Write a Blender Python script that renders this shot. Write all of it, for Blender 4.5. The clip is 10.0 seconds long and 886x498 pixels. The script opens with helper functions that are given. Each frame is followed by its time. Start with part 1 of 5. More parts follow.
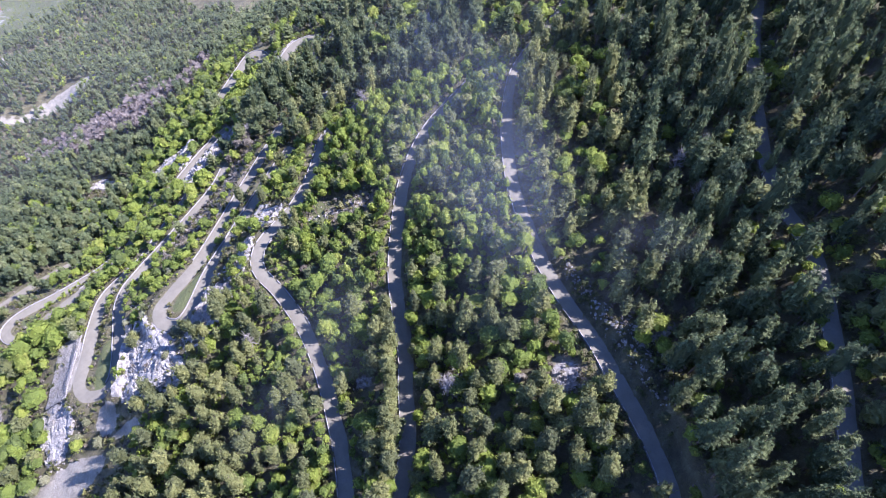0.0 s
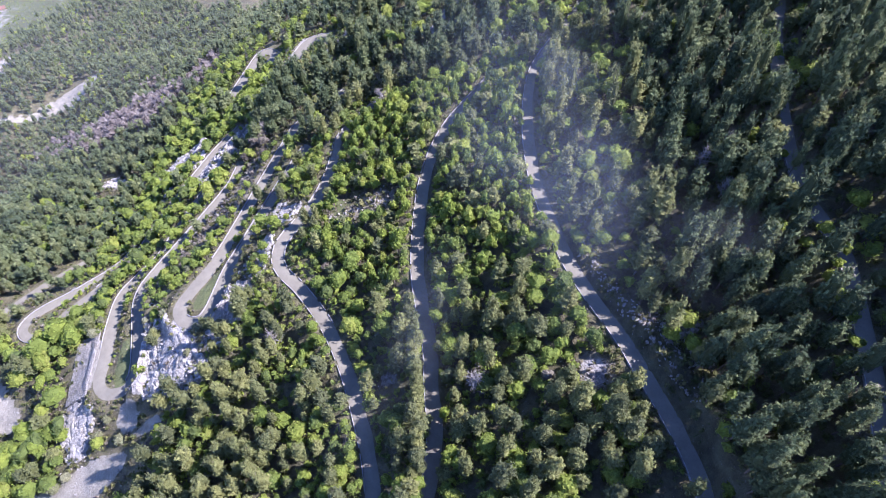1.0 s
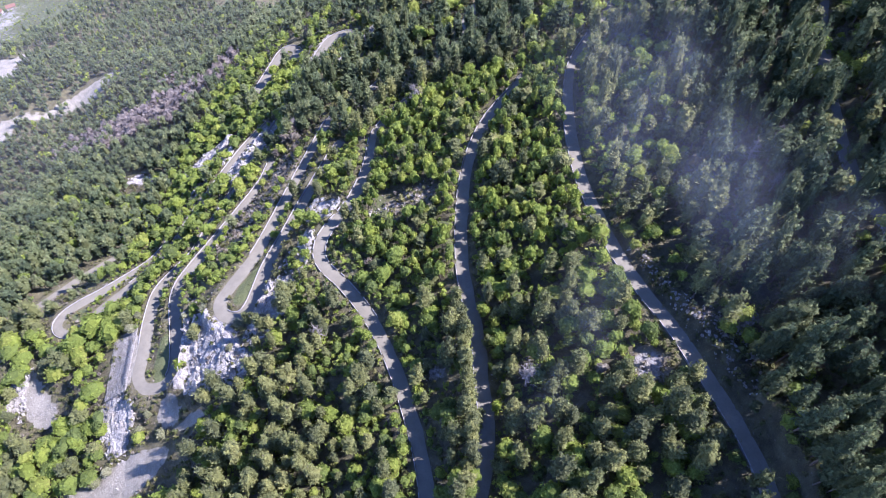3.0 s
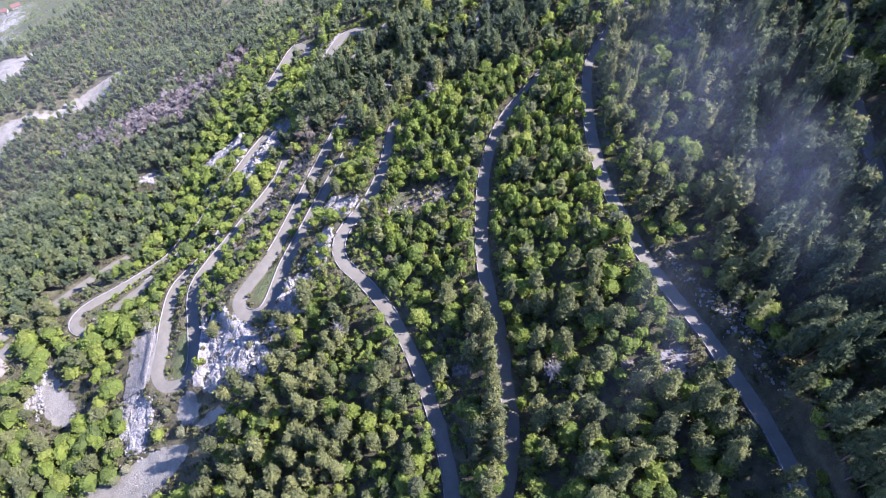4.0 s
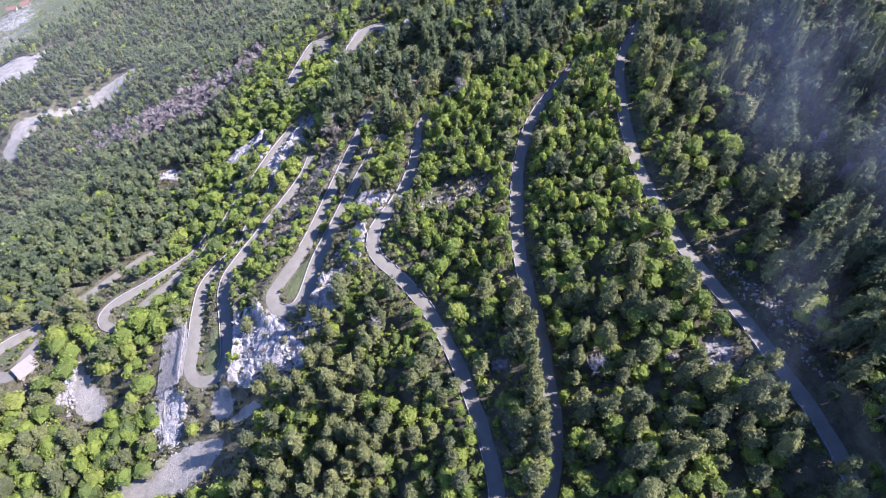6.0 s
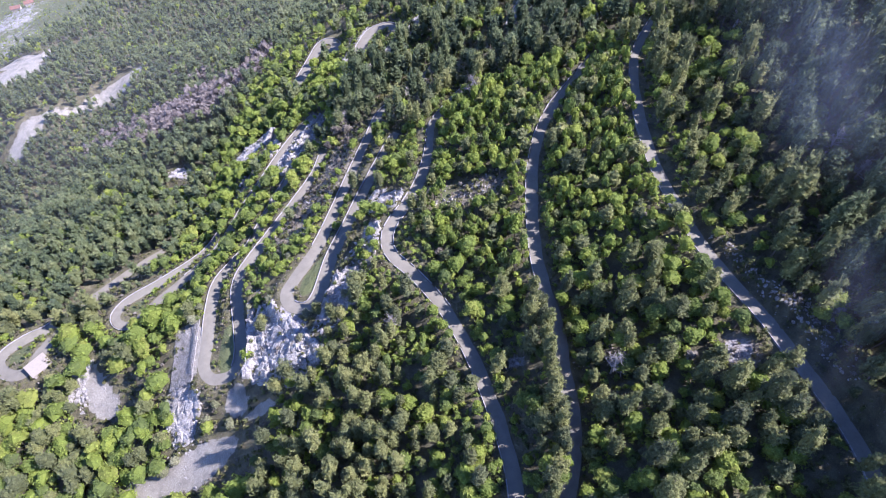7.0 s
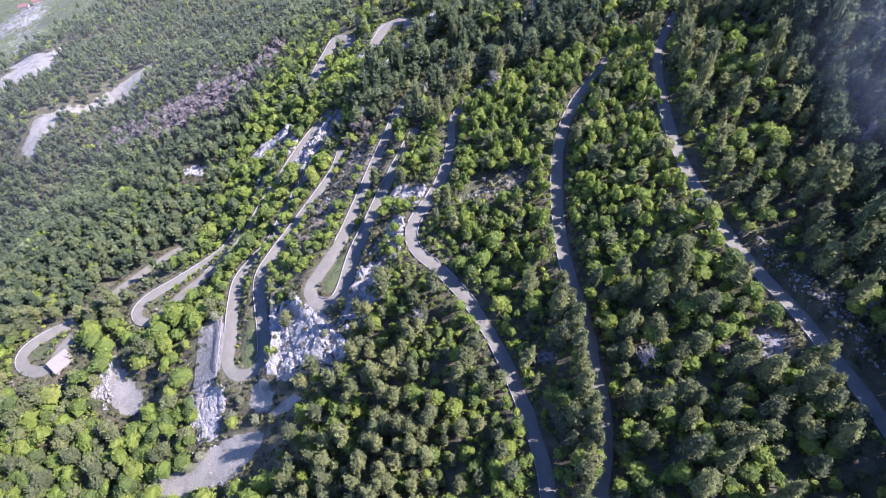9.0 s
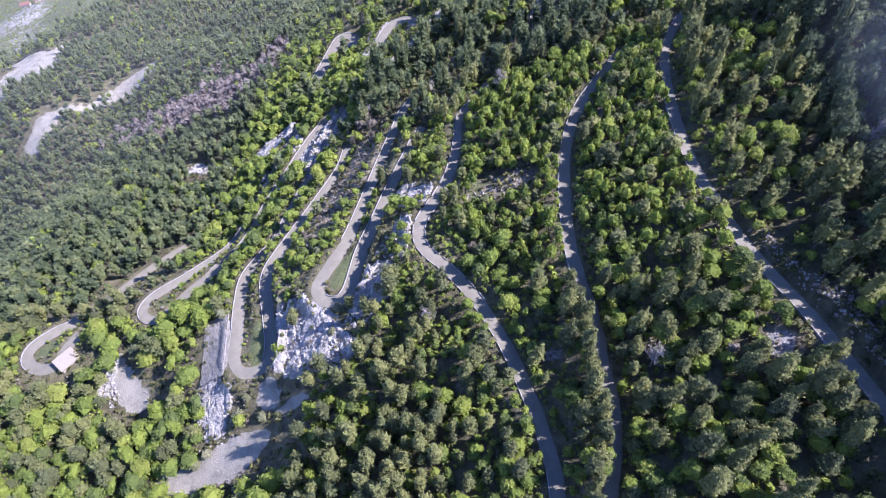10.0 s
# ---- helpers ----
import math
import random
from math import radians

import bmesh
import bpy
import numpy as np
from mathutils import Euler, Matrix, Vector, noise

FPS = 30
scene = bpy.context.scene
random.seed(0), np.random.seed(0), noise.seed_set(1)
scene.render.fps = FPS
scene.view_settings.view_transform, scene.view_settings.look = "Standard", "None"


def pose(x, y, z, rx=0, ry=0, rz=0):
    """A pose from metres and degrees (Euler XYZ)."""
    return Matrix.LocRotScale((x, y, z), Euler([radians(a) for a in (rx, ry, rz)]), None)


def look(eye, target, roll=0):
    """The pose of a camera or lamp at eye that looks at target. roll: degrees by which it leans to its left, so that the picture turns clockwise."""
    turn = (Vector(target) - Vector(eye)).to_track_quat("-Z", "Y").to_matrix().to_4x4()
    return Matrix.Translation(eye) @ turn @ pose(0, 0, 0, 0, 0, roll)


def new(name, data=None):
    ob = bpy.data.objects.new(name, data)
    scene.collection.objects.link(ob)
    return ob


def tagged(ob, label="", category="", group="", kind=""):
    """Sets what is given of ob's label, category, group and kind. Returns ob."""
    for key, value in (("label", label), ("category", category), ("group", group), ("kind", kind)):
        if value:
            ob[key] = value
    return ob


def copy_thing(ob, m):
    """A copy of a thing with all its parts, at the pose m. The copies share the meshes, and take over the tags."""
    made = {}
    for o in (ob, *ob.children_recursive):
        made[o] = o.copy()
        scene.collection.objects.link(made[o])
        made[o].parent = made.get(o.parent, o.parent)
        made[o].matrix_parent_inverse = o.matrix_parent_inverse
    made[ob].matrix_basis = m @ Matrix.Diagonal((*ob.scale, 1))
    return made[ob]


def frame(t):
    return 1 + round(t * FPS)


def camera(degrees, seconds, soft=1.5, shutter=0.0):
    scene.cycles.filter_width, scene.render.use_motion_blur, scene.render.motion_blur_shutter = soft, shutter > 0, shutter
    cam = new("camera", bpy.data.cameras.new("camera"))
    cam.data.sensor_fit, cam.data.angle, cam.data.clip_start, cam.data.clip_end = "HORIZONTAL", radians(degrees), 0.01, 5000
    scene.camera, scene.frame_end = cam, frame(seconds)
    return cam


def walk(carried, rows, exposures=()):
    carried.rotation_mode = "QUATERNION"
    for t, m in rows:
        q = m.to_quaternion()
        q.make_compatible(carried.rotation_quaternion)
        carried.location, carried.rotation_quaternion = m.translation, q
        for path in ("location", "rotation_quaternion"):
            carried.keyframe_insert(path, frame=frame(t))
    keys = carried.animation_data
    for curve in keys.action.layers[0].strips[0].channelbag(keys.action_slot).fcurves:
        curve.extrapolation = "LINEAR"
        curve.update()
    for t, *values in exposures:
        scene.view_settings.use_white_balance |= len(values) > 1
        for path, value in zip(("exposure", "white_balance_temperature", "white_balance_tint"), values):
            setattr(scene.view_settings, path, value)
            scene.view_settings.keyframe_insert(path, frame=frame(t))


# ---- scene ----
cam = camera(73.4, 10.0, soft=0.8)
METRES, EYE, TILT, LEAN, TURN = 45.0, 200.0, -54.5, 0.0, 0.0
ROWS = [
    (0.0, 0.0, 0.0, 0.0, -0.0, 0.0, 0.0),
    (0.5, -0.0672, -0.0043, -0.0033, -0.01, -0.05, 0.01),
    (1.0, -0.1343, -0.0075, -0.0073, -0.01, -0.11, 0.02),
    (1.5, -0.2002, -0.0104, -0.0113, -0.0, -0.17, 0.03),
    (2.0, -0.2647, -0.0134, -0.0151, 0.03, -0.23, 0.05),
    (2.5, -0.3289, -0.0162, -0.0195, 0.06, -0.29, 0.07),
    (4.0, -0.5106, -0.026, -0.0325, 0.2, -0.46, 0.17),
    (4.5, -0.566, -0.0286, -0.0359, 0.25, -0.54, 0.21),
    (5.0, -0.6184, -0.031, -0.0396, 0.31, -0.61, 0.26),
    (5.5, -0.669, -0.0335, -0.0427, 0.36, -0.68, 0.29),
    (7.0, -0.8069, -0.039, -0.0515, 0.48, -0.87, 0.36),
    (7.5, -0.8474, -0.0412, -0.0528, 0.53, -0.94, 0.38),
    (8.0, -0.8848, -0.0429, -0.0553, 0.61, -1.0, 0.42),
    (8.5, -0.9185, -0.0444, -0.0577, 0.68, -1.08, 0.46),
    (9.0, -0.9478, -0.046, -0.0595, 0.76, -1.15, 0.48),
    (9.5, -0.9735, -0.0477, -0.0615, 0.8, -1.21, 0.5),
    (10.0, -0.9967, -0.0486, -0.0632, 0.75, -1.26, 0.43),
]
walk(cam, [(t, pose(0, 0, EYE, TILT, LEAN, TURN) @ pose(METRES * x, METRES * y, METRES * z, 90 + pitch, roll, yaw)) for t, x, y, z, yaw, pitch, roll in ROWS],
     [(0.0, 1.51, 5060, 40), (4.5, 1.45, 5110, 40), (10.0, 1.39, 5060, 40)])

# ---------------------------------------------------------------- world, sun
SUN_AZ, SUN_EL = 90.0, 48.0          # degrees clockwise from +y, and above the horizon
world = bpy.data.worlds.new("sky")
scene.world = world
world.use_nodes = True
wn = world.node_tree.nodes
sky = wn.new("ShaderNodeTexSky")
sky.sky_type, sky.sun_disc = "NISHITA", False
sky.sun_elevation, sky.sun_rotation = radians(SUN_EL), radians(SUN_AZ)
sky.air_density, sky.dust_density, sky.ozone_density = 1.0, 0.1, 4.0
wn["Background"].inputs["Strength"].default_value = 0.086
world.node_tree.links.new(sky.outputs["Color"], wn["Background"].inputs["Color"])

sun_way = Vector((math.sin(radians(SUN_AZ)) * math.cos(radians(SUN_EL)), math.cos(radians(SUN_AZ)) * math.cos(radians(SUN_EL)), math.sin(radians(SUN_EL))))
sun = new("sun", bpy.data.lights.new("sun", "SUN"))
sun.data.energy, sun.data.angle, sun.data.color = 4.9, radians(0.55), (1.0, 0.895, 0.64)
sun.matrix_world = look(sun_way * 400, (0, 0, 0))


# ---------------------------------------------------------------- materials
def material(name):
    m = bpy.data.materials.new(name)
    m.use_nodes = True
    nt = m.node_tree
    return m, nt, nt.nodes["Principled BSDF"], nt.nodes["Material Output"]


def node(nt, kind, **settings):
    n = nt.nodes.new(kind)
    for k, v in settings.items():
        n.inputs[k.replace("_", " ")].default_value = v
    return n


def noise_node(nt, scale, detail=4.0, rough=0.55, space="Object"):
    tc = nt.nodes.new("ShaderNodeTexCoord")
    n = node(nt, "ShaderNodeTexNoise", Scale=scale, Detail=detail, Roughness=rough)
    nt.links.new(tc.outputs[space], n.inputs["Vector"])
    return n.outputs["Fac"]


def ramp(nt, fac, stops):
    r = nt.nodes.new("ShaderNodeValToRGB")
    els = r.color_ramp.elements
    while len(els) < len(stops):
        els.new(0.5)
    for e, (p, c) in zip(els, stops):
        e.position, e.color = p, (*c, 1)
    nt.links.new(fac, r.inputs["Fac"])
    return r.outputs["Color"]


def blend(nt, fac, a, b, mode="MIX"):
    n = nt.nodes.new("ShaderNodeMix")
    n.data_type, n.blend_type = "RGBA", mode
    for sock, v in ((n.inputs[0], fac), (n.inputs[6], a), (n.inputs[7], b)):
        if isinstance(v, (int, float)):
            sock.default_value = v
        elif isinstance(v, tuple):
            sock.default_value = (*v, 1)
        else:
            nt.links.new(v, sock)
    return n.outputs[2]


def sums(nt, op, a, b):
    n = nt.nodes.new("ShaderNodeMath")
    n.operation = op
    for sock, v in zip(n.inputs, (a, b)):
        if isinstance(v, (int, float)):
            sock.default_value = v
        else:
            nt.links.new(v, sock)
    return n.outputs[0]


def bump(nt, bsdf, height, strength, distance):
    b = node(nt, "ShaderNodeBump", Strength=strength, Distance=distance)
    nt.links.new(height, b.inputs["Height"])
    nt.links.new(b.outputs["Normal"], bsdf.inputs["Normal"])


def leaf_material(name, stops, rough=0.6, thin=0.28, inner=0.75, gap_shade=0.66, ragged=2.4):
    """Foliage: one hue a tree, lighter and darker leaves in it, some light coming through."""
    m, nt, bsdf, out = material(name)
    att = nt.nodes.new("ShaderNodeAttribute")
    att.attribute_name = "tint"
    info = nt.nodes.new("ShaderNodeObjectInfo")
    geo = nt.nodes.new("ShaderNodeNewGeometry")
    tree = sums(nt, "FRACT", sums(nt, "ADD", att.outputs["Fac"], info.outputs["Random"]), 0.0)
    leaf = sums(nt, "MULTIPLY", sums(nt, "SUBTRACT", geo.outputs["Random Per Island"], 0.5), 0.28)
    col = ramp(nt, sums(nt, "ADD", tree, leaf), stops)
    col = blend(nt, 1.0, col, ramp(nt, sums(nt, "FRACT", sums(nt, "MULTIPLY", geo.outputs["Random Per Island"], 7.3), 0.0), [(0.0, (0.78, 0.78, 0.78)), (0.6, (1, 1, 1)), (1.0, (1.22, 1.2, 1.12))]), "MULTIPLY")
    outer_mark = nt.nodes.new("ShaderNodeAttribute")
    outer_mark.attribute_name = "outer"
    # the inner mass is coloured darker to stand for shade inside the crown
    col = blend(nt, outer_mark.outputs["Fac"], blend(nt, 1.0, col, (inner, inner, inner * 0.94), "MULTIPLY"), col)
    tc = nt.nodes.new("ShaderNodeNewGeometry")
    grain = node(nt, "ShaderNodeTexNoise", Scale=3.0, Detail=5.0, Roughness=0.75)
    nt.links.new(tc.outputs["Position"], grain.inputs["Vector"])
    # near-black noise painted over the leaves as shaded gaps between clumps
    col = blend(nt, ramp(nt, grain.outputs["Fac"], [(0.36, (0.85, 0.85, 0.85)), (0.50, (0, 0, 0))]), col, blend(nt, gap_shade, col, (0.012, 0.018, 0.008)))
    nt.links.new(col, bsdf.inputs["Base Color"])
    bump(nt, bsdf, grain.outputs["Fac"], 0.8, 0.4)
    bsdf.inputs["Roughness"].default_value = rough
    bsdf.inputs["Specular IOR Level"].default_value = 0.25
    tr = nt.nodes.new("ShaderNodeBsdfTranslucent")
    nt.links.new(col, tr.inputs["Color"])
    mix = nt.nodes.new("ShaderNodeMixShader")
    mix.inputs["Fac"].default_value = thin
    nt.links.new(bsdf.outputs[0], mix.inputs[1])
    nt.links.new(tr.outputs[0], mix.inputs[2])
    # ragged outline: the sprays are full of small gaps
    tear = node(nt, "ShaderNodeTexNoise", Scale=ragged, Detail=3.0, Roughness=0.6)
    nt.links.new(tc.outputs["Position"], tear.inputs["Vector"])
    hole = sums(nt, "MULTIPLY", sums(nt, "LESS_THAN", tear.outputs["Fac"], 0.475), outer_mark.outputs["Fac"])
    clear = nt.nodes.new("ShaderNodeBsdfTransparent")
    torn = nt.nodes.new("ShaderNodeMixShader")
    nt.links.new(hole, torn.inputs["Fac"])
    nt.links.new(mix.outputs[0], torn.inputs[1])
    nt.links.new(clear.outputs[0], torn.inputs[2])
    nt.links.new(torn.outputs[0], out.inputs["Surface"])
    return m


PINE = leaf_material("pine needles", [(0.0, (0.135, 0.158, 0.076)), (0.35, (0.186, 0.21, 0.085)), (0.7, (0.232, 0.256, 0.095)), (1.0, (0.286, 0.30, 0.11))], thin=0.26, inner=0.76, gap_shade=0.32, ragged=3.2)
# PINE's darker, bluer copy: far haze and right-hand shade painted into the colour
HAZE_SHADE_PINE = leaf_material("pine needles tinted for haze and shade", [(0.0, (0.09, 0.126, 0.067)), (0.35, (0.128, 0.168, 0.079)), (0.7, (0.168, 0.21, 0.092)), (1.0, (0.212, 0.246, 0.108))], thin=0.22, inner=0.64, gap_shade=0.45, ragged=3.2)
LEAF = leaf_material("broad leaves", [(0.0, (0.162, 0.22, 0.07)), (0.4, (0.245, 0.328, 0.066)), (0.75, (0.31, 0.395, 0.066)), (1.0, (0.36, 0.412, 0.09))], thin=0.40, inner=0.84, gap_shade=0.5, ragged=3.0)
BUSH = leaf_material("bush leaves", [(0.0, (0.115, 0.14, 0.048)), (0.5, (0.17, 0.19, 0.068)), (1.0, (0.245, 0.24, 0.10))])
DRY = leaf_material("bare twigs", [(0.0, (0.185, 0.16, 0.153)), (0.5, (0.24, 0.21, 0.198)), (1.0, (0.30, 0.268, 0.248))], thin=0.15, inner=0.9, gap_shade=0.3, ragged=3.2)
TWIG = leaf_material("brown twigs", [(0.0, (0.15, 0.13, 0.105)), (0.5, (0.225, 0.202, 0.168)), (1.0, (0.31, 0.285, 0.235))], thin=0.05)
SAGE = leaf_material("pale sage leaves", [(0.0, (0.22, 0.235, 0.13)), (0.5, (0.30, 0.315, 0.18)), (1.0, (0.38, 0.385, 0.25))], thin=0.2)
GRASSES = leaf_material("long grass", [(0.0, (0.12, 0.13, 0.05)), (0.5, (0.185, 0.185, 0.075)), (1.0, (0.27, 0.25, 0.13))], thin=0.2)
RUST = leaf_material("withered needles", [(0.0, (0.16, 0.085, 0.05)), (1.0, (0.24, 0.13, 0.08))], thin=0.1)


def bark_material():
    m, nt, bsdf, out = material("bark")
    nt.links.new(ramp(nt, noise_node(nt, 6.0), [(0.3, (0.09, 0.07, 0.055)), (0.7, (0.20, 0.165, 0.14))]), bsdf.inputs["Base Color"])
    bsdf.inputs["Roughness"].default_value = 0.9
    bump(nt, bsdf, noise_node(nt, 18.0), 0.6, 0.03)
    return m


def deadwood_material():
    m, nt, bsdf, out = material("bleached dead wood")
    nt.links.new(ramp(nt, noise_node(nt, 5.0), [(0.3, (0.22, 0.205, 0.19)), (0.7, (0.36, 0.335, 0.31))]), bsdf.inputs["Base Color"])
    bsdf.inputs["Roughness"].default_value = 0.85
    return m


def limestone_material(name="limestone", light=1.0):
    m, nt, bsdf, out = material(name)
    big = ramp(nt, noise_node(nt, 0.7, 5.0), [(0.3, (0.32 * light, 0.305 * light, 0.28 * light)), (0.55, (0.48 * light, 0.465 * light, 0.435 * light)), (0.75, (0.62 * light, 0.605 * light, 0.57 * light))])
    col = blend(nt, ramp(nt, noise_node(nt, 3.0, 7.0, 0.75), [(0.50, (0, 0, 0)), (0.61, (0.85, 0.85, 0.85))]), big, (0.14, 0.13, 0.10))
    # earth and dry moss lodged in the hollows
    col = blend(nt, ramp(nt, noise_node(nt, 0.3, 7.0, 0.72), [(0.56, (0, 0, 0)), (0.66, (0.7, 0.7, 0.7))]), col, (0.22, 0.2, 0.135))
    nt.links.new(col, bsdf.inputs["Base Color"])
    bsdf.inputs["Roughness"].default_value = 0.9
    bump(nt, bsdf, noise_node(nt, 2.5, 9.0, 0.7), 1.0, 0.7)
    return m


def asphalt_material():
    m, nt, bsdf, out = material("worn pale asphalt")
    base = ramp(nt, noise_node(nt, 0.35, 5.0, 0.6), [(0.3, (0.157, 0.149, 0.115)), (0.7, (0.21, 0.198, 0.153))])
    col = blend(nt, ramp(nt, noise_node(nt, 2.2, 6.0, 0.7), [(0.52, (0, 0, 0)), (0.66, (0.6, 0.6, 0.6))]), base, (0.135, 0.127, 0.11))
    nt.links.new(col, bsdf.inputs["Base Color"])
    bsdf.inputs["Roughness"].default_value = 0.85
    bump(nt, bsdf, noise_node(nt, 30.0, 3.0), 0.3, 0.02)
    return m


def stonework_material():
    m, nt, bsdf, out = material("mortared limestone")
    tc = nt.nodes.new("ShaderNodeTexCoord")
    v = node(nt, "ShaderNodeTexVoronoi", Scale=2.6)
    nt.links.new(tc.outputs["Object"], v.inputs["Vector"])
    col = blend(nt, 0.55, ramp(nt, noise_node(nt, 1.2, 5.0), [(0.3, (0.18, 0.175, 0.165)), (0.7, (0.30, 0.29, 0.28))]), v.outputs["Color"], "SOFT_LIGHT")
    hsv = node(nt, "ShaderNodeHueSaturation", Saturation=0.15)
    nt.links.new(col, hsv.inputs["Color"])
    nt.links.new(hsv.outputs["Color"], bsdf.inputs["Base Color"])
    bsdf.inputs["Roughness"].default_value = 0.9
    bump(nt, bsdf, v.outputs["Distance"], 0.7, 0.08)
    return m


def ground_material():
    m, nt, bsdf, out = material("hillside ground")
    big, mid, fine = noise_node(nt, 0.03, 5.0), noise_node(nt, 0.25, 6.0, 0.65), noise_node(nt, 1.6, 6.0, 0.7)
    patch = noise_node(nt, 0.07, 7.0, 0.7)
    tuft = noise_node(nt, 4.5, 6.0, 0.8)
    soil = ramp(nt, sums(nt, "ADD", sums(nt, "MULTIPLY", mid, 0.55), sums(nt, "MULTIPLY", tuft, 0.45)), [(0.36, (0.05, 0.044, 0.028)), (0.47, (0.105, 0.1, 0.054)), (0.56, (0.17, 0.162, 0.085)), (0.66, (0.28, 0.25, 0.17))])
    soil = blend(nt, ramp(nt, fine, [(0.62, (0, 0, 0)), (0.70, (0.8, 0.8, 0.8))]), soil, (0.33, 0.32, 0.30))
    soil = blend(nt, ramp(nt, big, [(0.35, (0.0, 0.0, 0.0)), (0.7, (0.35, 0.35, 0.35))]), soil, (0.16, 0.14, 0.09))

    def mask(name, hard):
        a = nt.nodes.new("ShaderNodeAttribute")
        a.attribute_name = name
        s = sums(nt, "ADD", a.outputs["Fac"], sums(nt, "MULTIPLY", sums(nt, "SUBTRACT", mid, 0.5), 0.9))
        s = sums(nt, "ADD", s, sums(nt, "MULTIPLY", sums(nt, "SUBTRACT", fine, 0.5), 0.5))
        s = sums(nt, "ADD", s, sums(nt, "MULTIPLY", sums(nt, "SUBTRACT", patch, 0.5), 0.7))
        return ramp(nt, s, [(0.5 - hard, (0, 0, 0)), (0.5 + hard, (1, 1, 1))])

    gravel = ramp(nt, noise_node(nt, 2.5, 8.0, 0.75), [(0.3, (0.27, 0.254, 0.207)), (0.5, (0.375, 0.354, 0.293)), (0.7, (0.48, 0.455, 0.385))])
    gravel = blend(nt, ramp(nt, noise_node(nt, 0.16, 6.0, 0.7), [(0.44, (0, 0, 0)), (0.62, (0.7, 0.7, 0.7))]), gravel, (0.21, 0.205, 0.165))
    rock = ramp(nt, noise_node(nt, 0.9, 8.0, 0.75), [(0.32, (0.08, 0.075, 0.065)), (0.46, (0.30, 0.29, 0.28)), (0.68, (0.55, 0.54, 0.53))])
    lawn = ramp(nt, tuft, [(0.3, (0.06, 0.078, 0.03)), (0.5, (0.115, 0.138, 0.052)), (0.7, (0.19, 0.197, 0.085))])
    dead = ramp(nt, tuft, [(0.3, (0.15, 0.135, 0.085)), (0.5, (0.27, 0.24, 0.165)), (0.7, (0.37, 0.335, 0.25))])
    col = blend(nt, mask("grass", 0.12), soil, lawn)
    col = blend(nt, mask("litter", 0.12), col, dead)
    col = blend(nt, mask("rock", 0.10), col, rock)
    col = blend(nt, mask("scree", 0.10), col, gravel)
    nt.links.new(col, bsdf.inputs["Base Color"])
    bsdf.inputs["Roughness"].default_value = 0.95
    bump(nt, bsdf, noise_node(nt, 1.5, 10.0, 0.78), 1.0, 0.8)
    return m


def plain_material(name, a, b, scale=2.0, rough=0.85):
    m, nt, bsdf, out = material(name)
    nt.links.new(ramp(nt, noise_node(nt, scale, 6.0, 0.65), [(0.3, a), (0.7, b)]), bsdf.inputs["Base Color"])
    bsdf.inputs["Roughness"].default_value = rough
    bump(nt, bsdf, noise_node(nt, scale * 6, 4.0), 0.3, 0.03)
    return m


BARK, DEADWOOD, LIMESTONE, ASPHALT, STONEWORK, GROUND = bark_material(), deadwood_material(), limestone_material("limestone", 0.97), asphalt_material(), stonework_material(), ground_material()
CONCRETE = plain_material("weathered concrete", (0.26, 0.234, 0.188), (0.35, 0.318, 0.262))
PLASTER = plain_material("pale plaster", (0.34, 0.31, 0.27), (0.44, 0.41, 0.37))
WOOD = plain_material("grey wood", (0.13, 0.10, 0.08), (0.22, 0.18, 0.15))
TILES = plain_material("red roof tiles", (0.16, 0.085, 0.065), (0.24, 0.13, 0.10))


# ---------------------------------------------------------------- mesh helpers
def quads_mesh(name, verts, quads, mats, index=None, tint=None, smooth=False, outer=None):
    """A mesh of quads from arrays."""
    me = bpy.data.meshes.new(name)
    verts, quads = np.asarray(verts, np.float32), np.asarray(quads, np.int32)
    me.vertices.add(len(verts))
    me.vertices.foreach_set("co", verts.ravel())
    me.loops.add(quads.size)
    me.loops.foreach_set("vertex_index", quads.ravel())
    me.polygons.add(len(quads))
    me.polygons.foreach_set("loop_start", np.arange(0, quads.size, 4, dtype=np.int32))
    if index is not None:
        me.polygons.foreach_set("material_index", np.asarray(index, np.int32))
    me.polygons.foreach_set("use_smooth", np.full(len(quads), smooth))
    for m in mats:
        me.materials.append(m)
    if tint is not None:
        me.attributes.new("tint", "FLOAT", "FACE").data.foreach_set("value", np.asarray(tint, np.float32))
    if outer is not None:
        me.attributes.new("outer", "FLOAT", "FACE").data.foreach_set("value", np.asarray(outer, np.float32))
    me.update(calc_edges=True)
    return me


def part(name, bm, mat, parent, label=""):
    """Links a bmesh as one mesh object under a thing."""
    me = bpy.data.meshes.new(name)
    bm.to_mesh(me)
    bm.free()
    me.materials.append(mat)
    ob = new(name, me)
    ob.parent = parent
    return tagged(ob, label)


def box(size, at=(0, 0, 0), bevel=0.0):
    bm = bmesh.new()
    bmesh.ops.create_cube(bm, size=1)
    bmesh.ops.scale(bm, vec=size, verts=bm.verts)
    bmesh.ops.translate(bm, vec=at, verts=bm.verts)
    if bevel:
        bmesh.ops.bevel(bm, geom=bm.edges[:], offset=bevel, segments=1, affect="EDGES")
    return bm


TABLE = np.random.default_rng(5).random((256, 256))


